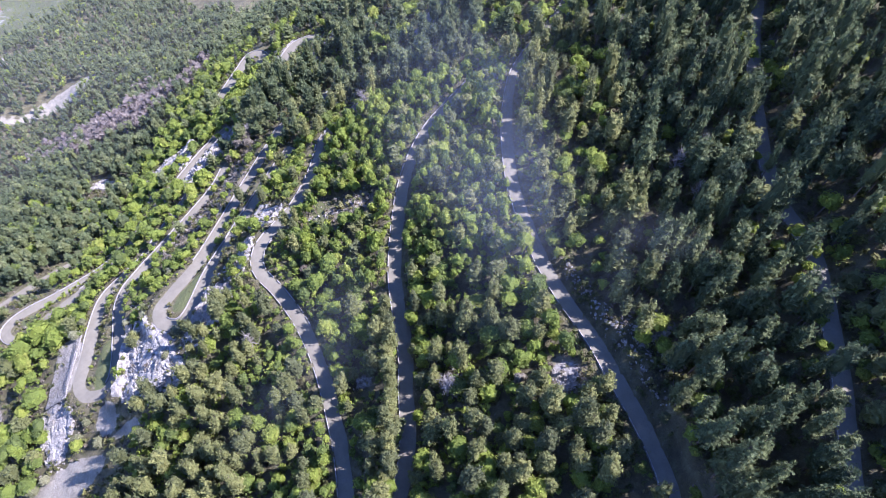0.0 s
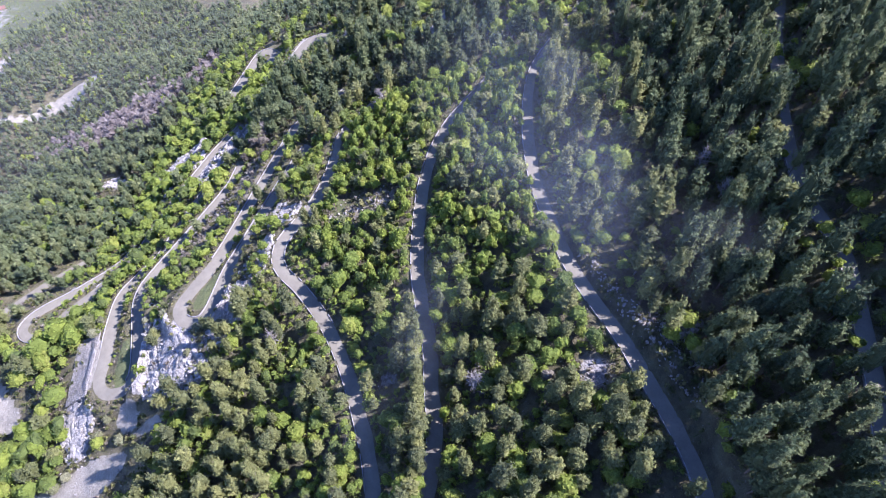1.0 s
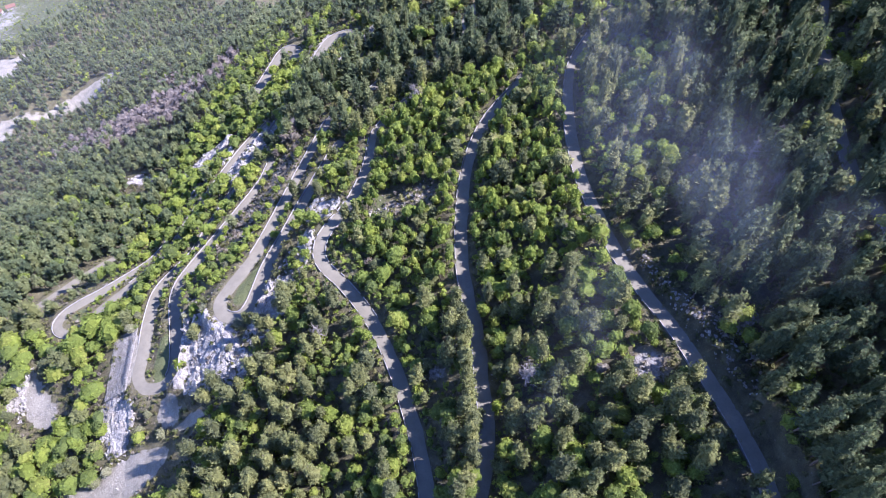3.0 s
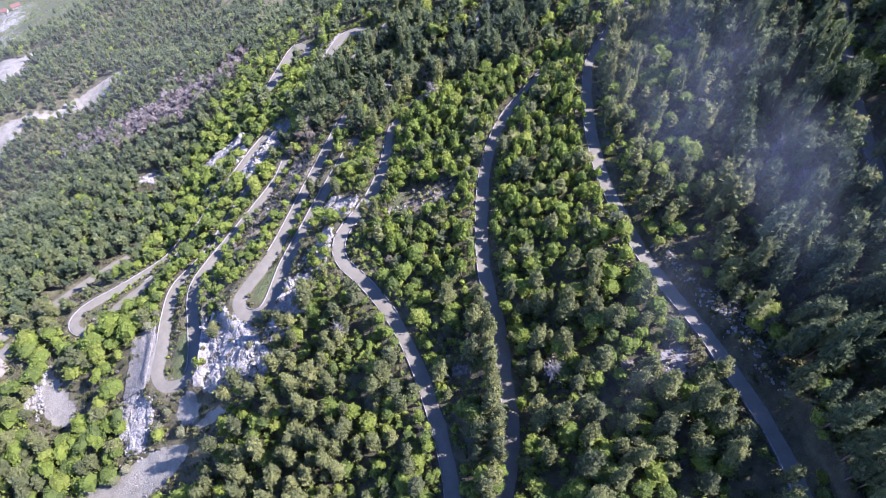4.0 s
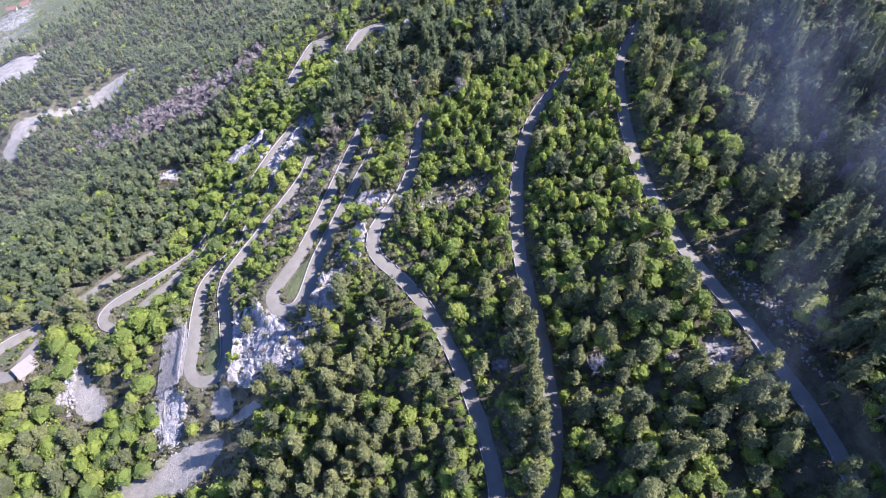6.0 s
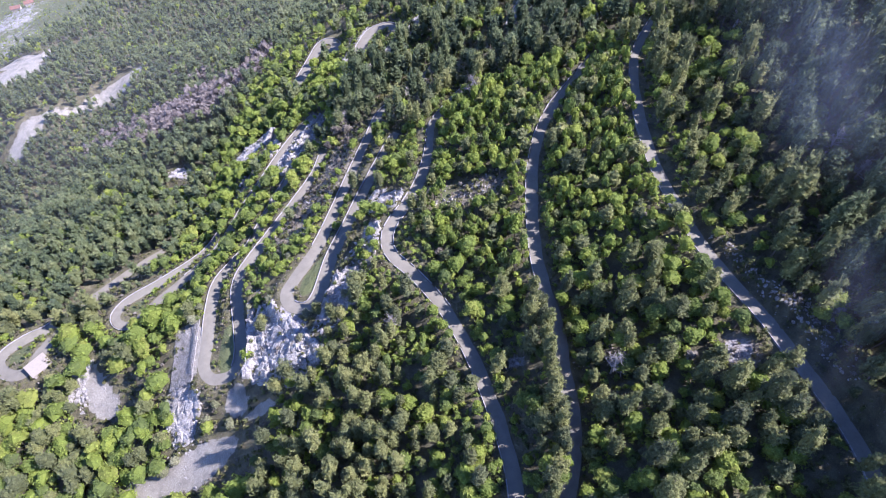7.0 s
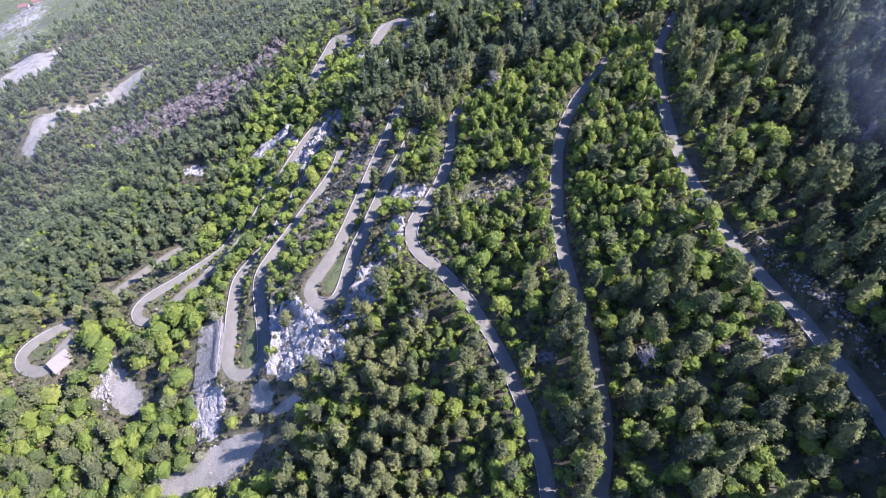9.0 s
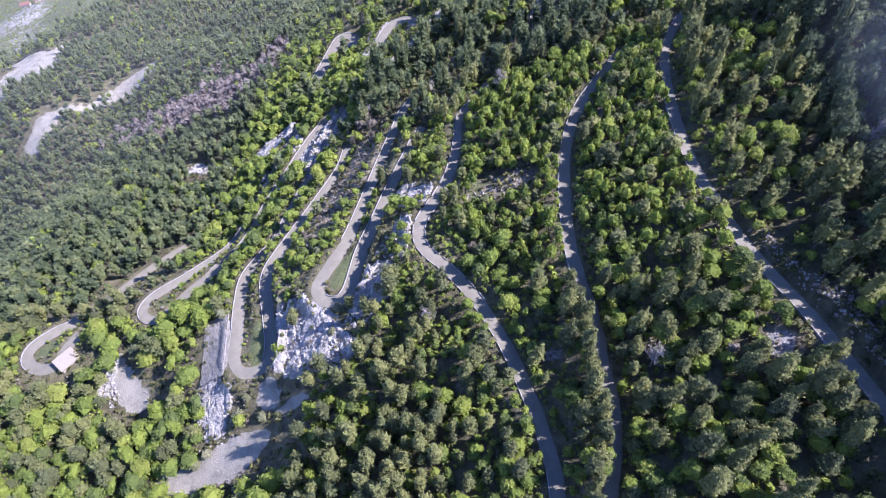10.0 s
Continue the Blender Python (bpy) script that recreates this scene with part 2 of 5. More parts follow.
def value_noise(x, y, scale):
    """Smooth noise in -1..1."""
    x, y = np.asarray(x) / scale, np.asarray(y) / scale
    i, j = np.floor(x).astype(int), np.floor(y).astype(int)
    u, v = x - i, y - j
    u, v = u * u * (3 - 2 * u), v * v * (3 - 2 * v)
    a, b = TABLE[i & 255, j & 255], TABLE[(i + 1) & 255, j & 255]
    c, d = TABLE[i & 255, (j + 1) & 255], TABLE[(i + 1) & 255, (j + 1) & 255]
    return 2 * ((a + (b - a) * u) * (1 - v) + (c + (d - c) * u) * v) - 1


def smooth(a, b, x):
    s = np.clip((x - a) / (b - a), 0, 1)
    return s * s * (3 - 2 * s)


# ---------------------------------------------------------------- plan: roads
def spline(points, step):
    """A smooth curve through the points, cut into even steps."""
    p = np.array(points, float)
    p = np.vstack([2 * p[0] - p[1], p, 2 * p[-1] - p[-2]])
    out = []
    for a, b, c, d in zip(p, p[1:], p[2:], p[3:]):
        s = np.linspace(0, 1, 24, endpoint=False)[:, None]
        out.append(0.5 * (2 * b + (c - a) * s + (2 * a - 5 * b + 4 * c - d) * s ** 2 + (3 * b - a - 3 * c + d) * s ** 3))
    out = np.vstack(out + [p[-2:-1]])
    run = np.r_[0, np.cumsum(np.linalg.norm(np.diff(out, axis=0), axis=1))]
    at = np.linspace(0, run[-1], max(2, int(run[-1] / step)))
    return np.stack([np.interp(at, run, out[:, k]) for k in range(3)], 1)


ROADS = {}


def narrowing(line, width):
    """The roads grow narrower on the way into the woods."""
    return width * (1 - 0.3 * smooth(100, 165, line[:, 1])) if width < 4.3 else np.full(len(line), width)


def road_line(name, points, width=5.0, walls=()):
    ROADS[name] = (np.array(points, float), spline(points, 1.5), width, walls)


road_line("road_1", [(-187.2, 97.1, -4), (-190.5, 91.5, -5), (-192.9, 85.7, -6), (-198.1, 83.9, -7), (-204.7, 86.7, -8), (-207.1, 90.8, -8.5), (-205.7, 95.5, -9), (-200.9, 100.7, -9.7), (-195.8, 104.4, -10.3), (-191.3, 110.6, -11.5), (-184.4, 118.8, -12.5), (-178.3, 126.8, -13.2), (-172.2, 134.3, -13.8), (-161.6, 145, -14.5)], 4.2, ((1, 0.2, 0.6, False),))
road_line("road_2", [(-117.3, 206.3, -2), (-123.5, 176.7, 0), (-126.8, 159.4, 1.2), (-130.3, 143.7, 2), (-134.9, 131.8, 2.7), (-146.8, 118.6, 3.8), (-155.8, 110.6, 4.6), (-159.2, 105.8, 5.1), (-160.0, 102.0, 5.4), (-158.0, 98.9, 5.6), (-154.6, 97.8, 5.8), (-151.6, 99.0, 6.0), (-149.5, 101.6, 6.3), (-144.5, 107.9, 7), (-137.3, 115.7, 8), (-129.9, 123.5, 9), (-124.6, 132.2, 10), (-118.9, 149.5, 11.4), (-114, 161.7, 12.4), (-109.5, 173.3, 13.3), (-103.5, 185.9, 14.5), (-95.3, 198.1, 16)], 3.5, ((-1, 0.0, 0.55, False), (1, 0.62, 1.0, False)))
road_line("road_3", [(-91.2, 197, 17), (-97.2, 173.8, 18.2), (-100.2, 160.3, 19), (-104.5, 143, 20), (-106.8, 133.8, 20.5), (-109.3, 122.9, 21), (-113.3, 115.3, 21.2), (-117.5, 106.2, 21.6), (-117.4, 94.8, 22), (-115.7, 82.2, 22.3), (-114.8, 74, 22.6), (-111.1, 69.9, 23.2), (-105.9, 70.3, 24), (-103.3, 73.1, 24.6), (-103, 78.7, 25.2), (-105.2, 88.5, 26), (-107.9, 99, 26.6), (-107.8, 106, 27), (-105.1, 112.9, 27.2), (-99.7, 124.6, 27.4), (-93.9, 136.8, 27.8), (-87.8, 150.9, 28.3), (-85.5, 162.1, 28.5)], 3.8, ((-1, 0.0, 0.5, False), (1, 0.6, 1.0, False)))
road_line("road_4", [(-40.2, 206.5, 38.5), (-44.5, 195.9, 38.9), (-53.7, 183.6, 39.5), (-62, 172, 40.3), (-65.1, 161.9, 40.6), (-70.2, 142.1, 40.9), (-75.1, 121.2, 41.3), (-79.1, 107, 41.6), (-84.5, 95, 41.9), (-86.1, 89.4, 42), (-83.9, 85.3, 42.2), (-79.2, 84.6, 42.6), (-76.1, 88.7, 43), (-73.3, 102.3, 43.6), (-69, 115.5, 44), (-65, 128.3, 44.6), (-58.3, 147, 45.8), (-54.8, 154.7, 46.5)], 3.8, ((-1, 0.0, 0.52, False), (1, 0.62, 1.0, False)))
road_line("road_5", [(-30.6, 168.2, 54.2), (-36.4, 159.5, 54.6), (-41.6, 149.4, 55), (-42.5, 137.2, 55.6), (-44.8, 124.4, 56), (-48.8, 114, 56.4), (-53, 106.3, 56.8), (-54.4, 100.2, 57), (-52.7, 93.9, 57.2), (-46.2, 87.1, 57.5), (-39.6, 78.8, 57.9), (-34.4, 70.2, 58.3), (-30.2, 61.1, 58.6), (-26.4, 50.4, 58.8), (-23.6, 41.2, 58.9), (-22.1, 33.9, 59), (-21.4, 27.7, 59.1), (-21, 12, 59.4), (-20.7, 2, 60), (-20.2, -3.5, 60.4), (-18.8, -6.8, 60.7), (-16.4, -8, 60.9)], 3.4, ((-1, 0.0, 1.0, True), (1, 0.3, 0.55, True)))
road_line("road_6", [(11.3, 159.1, 75.4), (3, 148, 73.9), (-3.8, 138.3, 72.6), (-8.6, 127.3, 71.4), (-11.5, 114.6, 70.3), (-12.5, 103.6, 69.4), (-12.9, 93.2, 68.7), (-12.5, 83.4, 68.1), (-10.9, 73.9, 67.5), (-9.2, 64.8, 66.9), (-8.7, 54.4, 66.4), (-8, 46.2, 65.9), (-8.1, 38.4, 65.4), (-9.7, 29.9, 64.8), (-11.2, 24.8, 64.3), (-12.5, 14, 63.3), (-12.3, 3, 62.2), (-12.6, -3.5, 61.5), (-14, -6.8, 61.1), (-16.4, -8, 60.9)], 3.4, ((-1, 0.0, 1.0, True),))
road_line("road_7", [(43.2, 191.3, 81.6), (37.3, 179.3, 81.8), (24.2, 156.4, 82), (20, 142.6, 82.3), (18.1, 126.1, 82.8), (17.9, 111.5, 83.2), (18.7, 101.3, 83.4), (21, 89.1, 83.7), (23.7, 78.3, 84), (27.5, 68.7, 84.2), (32.4, 58.7, 84.4), (36.1, 48.3, 84.6), (38.7, 41.1, 84.8), (40.9, 33.3, 85.1), (41.9, 26.1, 85.4), (43.5, 5, 86.2), (47, -25, 88), (51, -50, 89.8), (56, -62, 91)], 3.4, ((-1, 0.0, 1.0, True),))
road_line("road_8", [(86.6, 149.8, 107.3), (81, 135.3, 106.7), (75.4, 115.9, 106), (73.3, 106.5, 105.5), (71.4, 92.8, 104.6), (71.1, 82.8, 103.8), (72.6, 75.1, 103.3), (73.9, 67.9, 103), (73.1, 59.1, 102.5), (71.6, 49.8, 101.8), (70.2, 41.4, 101.1), (68.4, 33.5, 100.5), (66.1, 23.7, 99.7), (62, 0, 97.6), (62.5, -30, 94.6), (62, -52, 92.4), (59, -61, 91.4)], 3.4, ((-1, 0.0, 1.0, True),))
road_line("road_9", [(-113.4, 240.1, -3), (-107.3, 261.3, -1.6), (-103.8, 270.3, -0.5), (-98.9, 272, 0.3), (-95.4, 267.1, 1), (-97, 261, 1.6)], 5.0, ((1, 0.0, 1.0, False),))
road_line("road_10", [(-83.1, 237.5, 13), (-80.5, 244.4, 13.6), (-75.8, 257.7, 14.4), (-70.8, 262.3, 15), (-65.3, 263.3, 15.6), (-61.9, 257.7, 16.5), (-64, 253, 17)], 5.0, ((1, 0.0, 1.0, False),))
road_line("road_11", [(-68.8, 213.5, 29), (-56.6, 232.1, 30), (-47.5, 244, 32), (-39.5, 249, 33), (-34.1, 253.6, 34.3)], 4.6, ((1, 0.0, 1.0, False),))
road_line("road_12", [(-12, 201.9, 57), (-7.8, 214.5, 56), (-4.5, 223.3, 55.4), (0.2, 233, 55)], 3.9, ((1, 0.0, 1.0, False),))

# ---------------------------------------------------------------- plan: the hillside
UPPER_SPOTS = [
    (52, 55, 89), (57, 107, 97), (42, 97, 88.5), (51, 40, 90.5), (23.5, 30.5, 79.5), (6.4, 32, 74), (79, 110, 108.5), (54, 144, 94),
    (-47, 28, 46), (-89, 78, 37.5), (-68, 83, 48.5), (110, 60, 122), (115, 130, 124), (0, 70, 72.5), (2, 110, 76), (-30, 110, 62.5),
    (100, 10, 116), (0, -20, 72), (20, 240, 62), (60, 220, 82), (-60, 60, 44), (-75, 30, 34), (60, -20, 97),
]
LOWER_SPOTS = [
    (-159, 71, -3), (-126, 58, 10), (-107, 49.5, 15), (-252, 195, -59), (-212, 226, -51), (-176, 207, -33), (-181, 277, -47),
    (-154, 388, -68), (-101, 216, 9), (-202, 159, -30), (-319, 278, -125), (-302, 345, -117), (-199, 441, -100), (-285, 425, -125),
    (-452, 536, -175), (-399, 430, -130), (-277, 379, -104), (-345, 337, -112), (-105, 171, 13), (-202, 41, -19), (-240, 110, -30),
    (-140, 20, -1), (-700, 783, -300), (-620, 774, -280), (-100, 330, -15), (-400, 200, -165), (-300, 50, -62), (-160, -20, -10),
]
KNOTS = np.vstack([UPPER_SPOTS, LOWER_SPOTS] + [r[0] for r in ROADS.values()])


def plate(knots, stiff=0.02, unit=100.0):
    """A thin plate laid over spot heights and roads."""
    xy = knots[:, :2] / unit
    n = len(xy)

    def kernel(d):
        return np.where(d > 0, d * d * np.log(d + 1e-9), 0)

    k = kernel(np.linalg.norm(xy[:, None] - xy[None], axis=2)) + stiff * np.eye(n)
    q = np.c_[np.ones(n), xy]
    w = np.linalg.solve(np.block([[k, q], [q.T, np.zeros((3, 3))]]), np.r_[knots[:, 2], 0, 0, 0])

    def height_at(x, y):
        x, y = x / unit, y / unit
        out = w[n] + w[n + 1] * x + w[n + 2] * y
        for (a, b), c in zip(xy, w):
            out += c * kernel(np.hypot(x - a, y - b))
        return out
    return height_at


PLATE = plate(KNOTS)
ROAD_POINTS = np.vstack([r[1] for r in ROADS.values()])
ROAD_HALF = np.concatenate([narrowing(r[1], r[2]) / 2 for r in ROADS.values()])


def to_road(x, y, reach=14.0):
    """Distance to the nearest road's edge and that road's height, for arrays of places."""
    dist, level = np.full(len(x), 99.0), np.zeros(len(x))
    cells = {}
    for k, (a, b, _) in enumerate(ROAD_POINTS):
        cells.setdefault((int(a // reach), int(b // reach)), []).append(k)
    ci, cj = (x // reach).astype(int), (y // reach).astype(int)
    order = np.lexsort((cj, ci))
    cut = np.flatnonzero(np.r_[True, (np.diff(ci[order]) != 0) | (np.diff(cj[order]) != 0), True])
    for a, b in zip(cut, cut[1:]):
        who = order[a:b]
        i, j = ci[who[0]], cj[who[0]]
        near = [k for u in (-1, 0, 1) for v in (-1, 0, 1) for k in cells.get((i + u, j + v), ())]
        if not near:
            continue
        d = np.hypot(x[who, None] - ROAD_POINTS[None, near, 0], y[who, None] - ROAD_POINTS[None, near, 1])
        e = d - ROAD_HALF[near]
        best = e.argmin(1)
        w = 1 / (d + 0.05) ** 4
        dist[who] = e[np.arange(len(who)), best]
        lvl = ROAD_POINTS[near, 2]
        same = np.abs(lvl[None] - lvl[best][:, None]) < 1.2
        w = w * same
        level[who] = (w * lvl[None]).sum(1) / w.sum(1)
    return dist, level


# outlines of bare places: centre, half sizes, turn in degrees, strength
SCREE = [(-30, 118, 3, 3, 0, 0.4), (-227, 93, 5, 5, 0, 1.0), (-236, 70, 3, 8, 10, 0.9)]
GRAVEL = [
    [(-141, 39.5), (-138, 46.5), (-132.6, 45), (-125.5, 43.6), (-124.3, 48), (-118.4, 51), (-110.6, 53.2), (-105, 53.8), (-99.5, 52.5), (-100, 48.4), (-104, 45), (-108, 42.5), (-113, 40), (-120, 37.5), (-131, 36.5)],
    [(-166.1, 88.5), (-160.9, 81.5), (-154.2, 75.4), (-149.5, 69.5), (-151.2, 65.6), (-156.2, 65.4), (-162.2, 69.5), (-165.3, 73), (-166.5, 80)],
    [(-104.5, 66), (-100, 66), (-97, 63), (-97.6, 59.5), (-101.7, 57.5), (-105.4, 61)],
    [(-99, 56.6), (-93.2, 60), (-86.5, 59.6), (-88, 57.4), (-94.6, 56.6)],
    [(-127.5, 72.5), (-125.5, 80), (-124, 90), (-117, 88), (-116.5, 72), (-121, 69)],
]
FAR_GRAVEL = [
    [(-366, 304), (-358, 329), (-349, 340), (-331.5, 346), (-323, 357), (-307, 369), (-293, 378), (-271, 386), (-275, 372), (-287, 363), (-293, 349), (-300, 357), (-316, 347), (-326, 339), (-339, 335), (-344, 323), (-355, 303)],
    [(-475, 460), (-424.8, 449), (-404, 443), (-396, 461), (-390, 448), (-390, 427), (-384, 419), (-388, 401), (-402, 400), (-405, 367), (-421, 355), (-438, 398), (-425, 425), (-450, 440)],
]
# cut banks on the upper side of the roads: centre, half sizes, turn, height
CUTS = [(-101.5, 86, 8, 21, 8, 6.6), (-69.5, 101, 6, 19, -14, 5.6), (26, 76, 6, 20, 22, 2.6), (42, 42, 6, 22, 12, 2.8), (39.5, 58, 5, 12, 22, 3.6), (46.5, 29, 6, 15, 8, 7.0), (23, 117, 6, 24, -3, 1.2)]
CRAGS = [(-88, 76, 12, 9, -35, 0.9), (-68, 86, 6, 9, -30, 1.0), (-58, 118, 8, 4, 0, 0.9), (-60, 104, 3, 8, 0, 0.8), (-99, 176, 5, 16, -35, 0.8), (-102, 176, 5, 18, -28, 0.9), (45.5, 58.5, 4, 3, 20, 0.5),
         (-100, 84, 3, 8, 10, 0.7), (26, 51.5, 3, 4, 20, 0.8), (-20, 58, 2.5, 2.5, 0, 0.7), (4, 55, 3, 2, 0, 0.7)]
LOWER_ROCK = [(-121.5, 62, 5, 10, 10, 1.0), (-131, 201, 13, 5, 29, 0.9), (-148, 118, 3, 4, 0, 0.6), (-176, 207, 8, 4, 10, 0.9), (-167, 78, 3, 6, 0, 0.9), (-230, 100, 4, 5, 0, 0.9)]
ROCK = CRAGS + LOWER_ROCK
FAR_ROCK = [(-575, 640, 40, 60, 20, 0.52), (-510, 560, 22, 60, 35, 0.45), (-470, 500, 18, 40, 35, 0.45)]
GRASS = [(-107.5, 79, 3, 9, 5, 1.0), (-78, 96, 3, 8, -25, 1.0), (-199, 93, 5, 4, 30, 1.0), (-153, 106, 3, 3, 0, 1.0), (-35, 114, 6, 6, 0, 0.6)]
LITTER = [(-28, 113, 9, 4.5, 15, 0.75), (-82, 138, 8, 28, -20, 1.0), (26.5, 51.5, 3.5, 5, 25, 0.9), (-76, 165, 5, 8, -20, 1.0), (-88, 132, 6, 12, -20, 1.0), (-91, 120, 5, 9, -20, 1.0)]


def in_places(x, y, places):
    out = np.zeros(len(x))
    for cx, cy, a, b, turn, s in places:
        c, n = math.cos(radians(turn)), math.sin(radians(turn))
        u, v = (x - cx) * c + (y - cy) * n, -(x - cx) * n + (y - cy) * c
        out = np.maximum(out, s * (1 - smooth(0.75, 1.25, np.hypot(u / a, v / b))))
    return out


def in_shapes(x, y, shapes, soft):
    """How far places lie within any of the outlines, 0 to 1, with edges that wander."""
    x = x + soft * (value_noise(x, y, 3.1 * soft) + 0.6 * value_noise(x, y, 1.2 * soft))
    y = y + soft * (value_noise(x + 50, y, 3.1 * soft) + 0.6 * value_noise(x + 50, y, 1.2 * soft))
    out = np.zeros(len(x))
    for shape in shapes:
        edge, hit = np.full(len(x), 1e9), np.zeros(len(x), bool)
        for (a, b), (c, d) in zip(shape, shape[1:] + shape[:1]):
            t = np.clip(((x - a) * (c - a) + (y - b) * (d - b)) / ((c - a) ** 2 + (d - b) ** 2), 0, 1)
            edge = np.minimum(edge, np.hypot(x - a - t * (c - a), y - b - t * (d - b)))
            hit ^= ((b > y) != (d > y)) & (x < (c - a) * (y - b) / (d - b + 1e-12) + a)
        out = np.maximum(out, smooth(-soft, soft, np.where(hit, edge, -edge)))
    return out


def height(x, y):
    """The ground's height, with benches cut for the roads."""
    x, y = np.asarray(x, float), np.asarray(y, float)
    xc, yc = np.clip(x, -720, 130), np.clip(y, -75, 820)
    z = PLATE(xc, yc)
    z = z + 0.32 * np.clip(x - 130, 0, 500) - 0.12 * np.clip(-720 - x, 0, 900) + 0.02 * np.clip(-75 - y, 0, 2000) - 0.05 * np.clip(y - 820, 0, 2000)
    far = smooth(150, 500, np.hypot(x, y - 60))
    rough = 0.7 * value_noise(x, y, 9) + 0.4 * value_noise(x + 31, y, 3.7) + (1.0 + 5 * far) * value_noise(x, y + 77, 38)
    d, lvl = to_road(x, y)
    calm = smooth(1.0, 7, d)
    bench = np.where(z > lvl, 1 - smooth(0.5, 3.6, d), 1 - smooth(1.2, 5.5, d))
    ground = (z + rough * calm) * (1 - bench) + (lvl - 0.14) * bench
    rise = in_places(x, y, CUTS) * (1 + 0.25 * value_noise(x, y, 4)) * smooth(1.1, 2.6, d) * (1 - smooth(5, 10, d))
    return np.where((z > lvl) & (rise > 0), np.maximum(ground, lvl + rise), ground)


def bare(x, y):
    """Scree, rock and grass masks for arrays of places."""
    scree = np.maximum(in_places(x, y, SCREE), np.maximum(1.1 * in_shapes(x, y, GRAVEL, 0.9), 0.95 * in_shapes(x, y, FAR_GRAVEL, 4.5)))
    far_rock = smooth(480, 640, np.hypot(x, y)) * smooth(300, 480, -x) * 0.3
    rock = np.maximum(in_places(x, y, ROCK), np.maximum(far_rock, in_places(x, y, FAR_ROCK)))
    return scree, rock, np.maximum(in_places(x, y, GRASS), smooth(540, 700, np.hypot(x, y)) * smooth(300, 420, -x) * 0.6)


# ---------------------------------------------------------------- ground
def stretch(lo, hi, step, end, cap_below, cap_above, grow=1.22):
    """Grid lines: even from lo to hi, then wider and wider, with a widest step as far as 520 m on either side."""
    sides = []
    for start, sign, cap in ((lo, -1, cap_below), (hi, 1, cap_above)):
        a, s, side = start, step, []
        while abs(a) < end:
            s *= grow if s < cap or abs(a) > 520 else 1.0
            a += sign * s
            side.append(a)
        sides.append(side)
    return np.r_[sides[0][::-1], np.arange(lo, hi, step), hi, sides[1]]


def build_ground():
    gx, gy = stretch(-215, 100, 1.7, 3000, 5, 40), stretch(18, 180, 1.7, 3000, 40, 5)
    x, y = [a.ravel() for a in np.meshgrid(gx, gy, indexing="ij")]
    z = height(x, y)
    nx, ny = len(gx), len(gy)
    i, j = [a.ravel() for a in np.meshgrid(np.arange(nx - 1), np.arange(ny - 1), indexing="ij")]
    a = i * ny + j
    me = quads_mesh("ground", np.stack([x, y, z], 1), np.stack([a, a + ny, a + ny + 1, a + 1], 1), [GROUND], smooth=True)
    for name, values in zip(("scree", "rock", "grass"), bare(x, y)):
        me.attributes.new(name, "FLOAT", "POINT").data.foreach_set("value", values.astype(np.float32))
    me.attributes.new("litter", "FLOAT", "POINT").data.foreach_set("value", in_places(x, y, LITTER).astype(np.float32))
    tagged(new("ground", me), "steep mountainside of dry grass, scree and pale limestone", "ground", kind="structure")


build_ground()


# ---------------------------------------------------------------- roads and their walls
def side_of(line):
    way = np.gradient(line[:, :2], axis=0)
    way /= np.linalg.norm(way, axis=1)[:, None] + 1e-9
    return np.stack([-way[:, 1], way[:, 0]], 1)


def build_road(name, width, line):
    left = side_of(line)
    n = len(line)
    width = narrowing(line, width)
    wobble = 0.22 * value_noise(line[:, 0], line[:, 1], 5)
    rows = []
    for off, drop in ((-0.5, -0.7), (-0.5, -0.03), (-0.25, 0.02), (0.0, 0.05), (0.25, 0.02), (0.5, -0.03), (0.5, -0.7)):
        p = line.copy()
        p[:, :2] += left * (off * width + np.sign(off) * wobble)[:, None]
        p[:, 2] += drop
        rows.append(p)
    k = len(rows)
    verts = np.stack(rows, 1).reshape(-1, 3)
    i, j = [a.ravel() for a in np.meshgrid(np.arange(n - 1), np.arange(k - 1), indexing="ij")]
    a = i * k + j
    me = quads_mesh(name, verts, np.stack([a, a + k, a + k + 1, a + 1], 1)[:, ::-1], [ASPHALT], smooth=False)
    tagged(new(name, me), "narrow worn pale asphalt mountain road cut into the slope", "road", kind="structure")


def wall_section(p, q, thick, low, high, rng):
    """One length of low masonry between two places."""
    bm = bmesh.new()
    d = (q - p)[:2] / np.linalg.norm((q - p)[:2])
    nrm = np.array([-d[1], d[0]]) * thick / 2
    ring = []
    for e in (p, q):
        h = high + rng.uniform(-0.06, 0.06)
        ring.append([bm.verts.new((*(e[:2] + s * nrm * f), e[2] + z)) for s, z, f in ((-1, low, 1.15), (-1, h - 0.08, 1), (-0.6, h, 1), (0.6, h, 1), (1, h - 0.08, 1), (1, low, 1.15))])
    for a in range(6):
        b = (a + 1) % 6
        bm.faces.new((ring[0][a], ring[0][b], ring[1][b], ring[1][a]))
    bm.faces.new(ring[0][::-1])
    bm.faces.new(ring[1])
    return bm


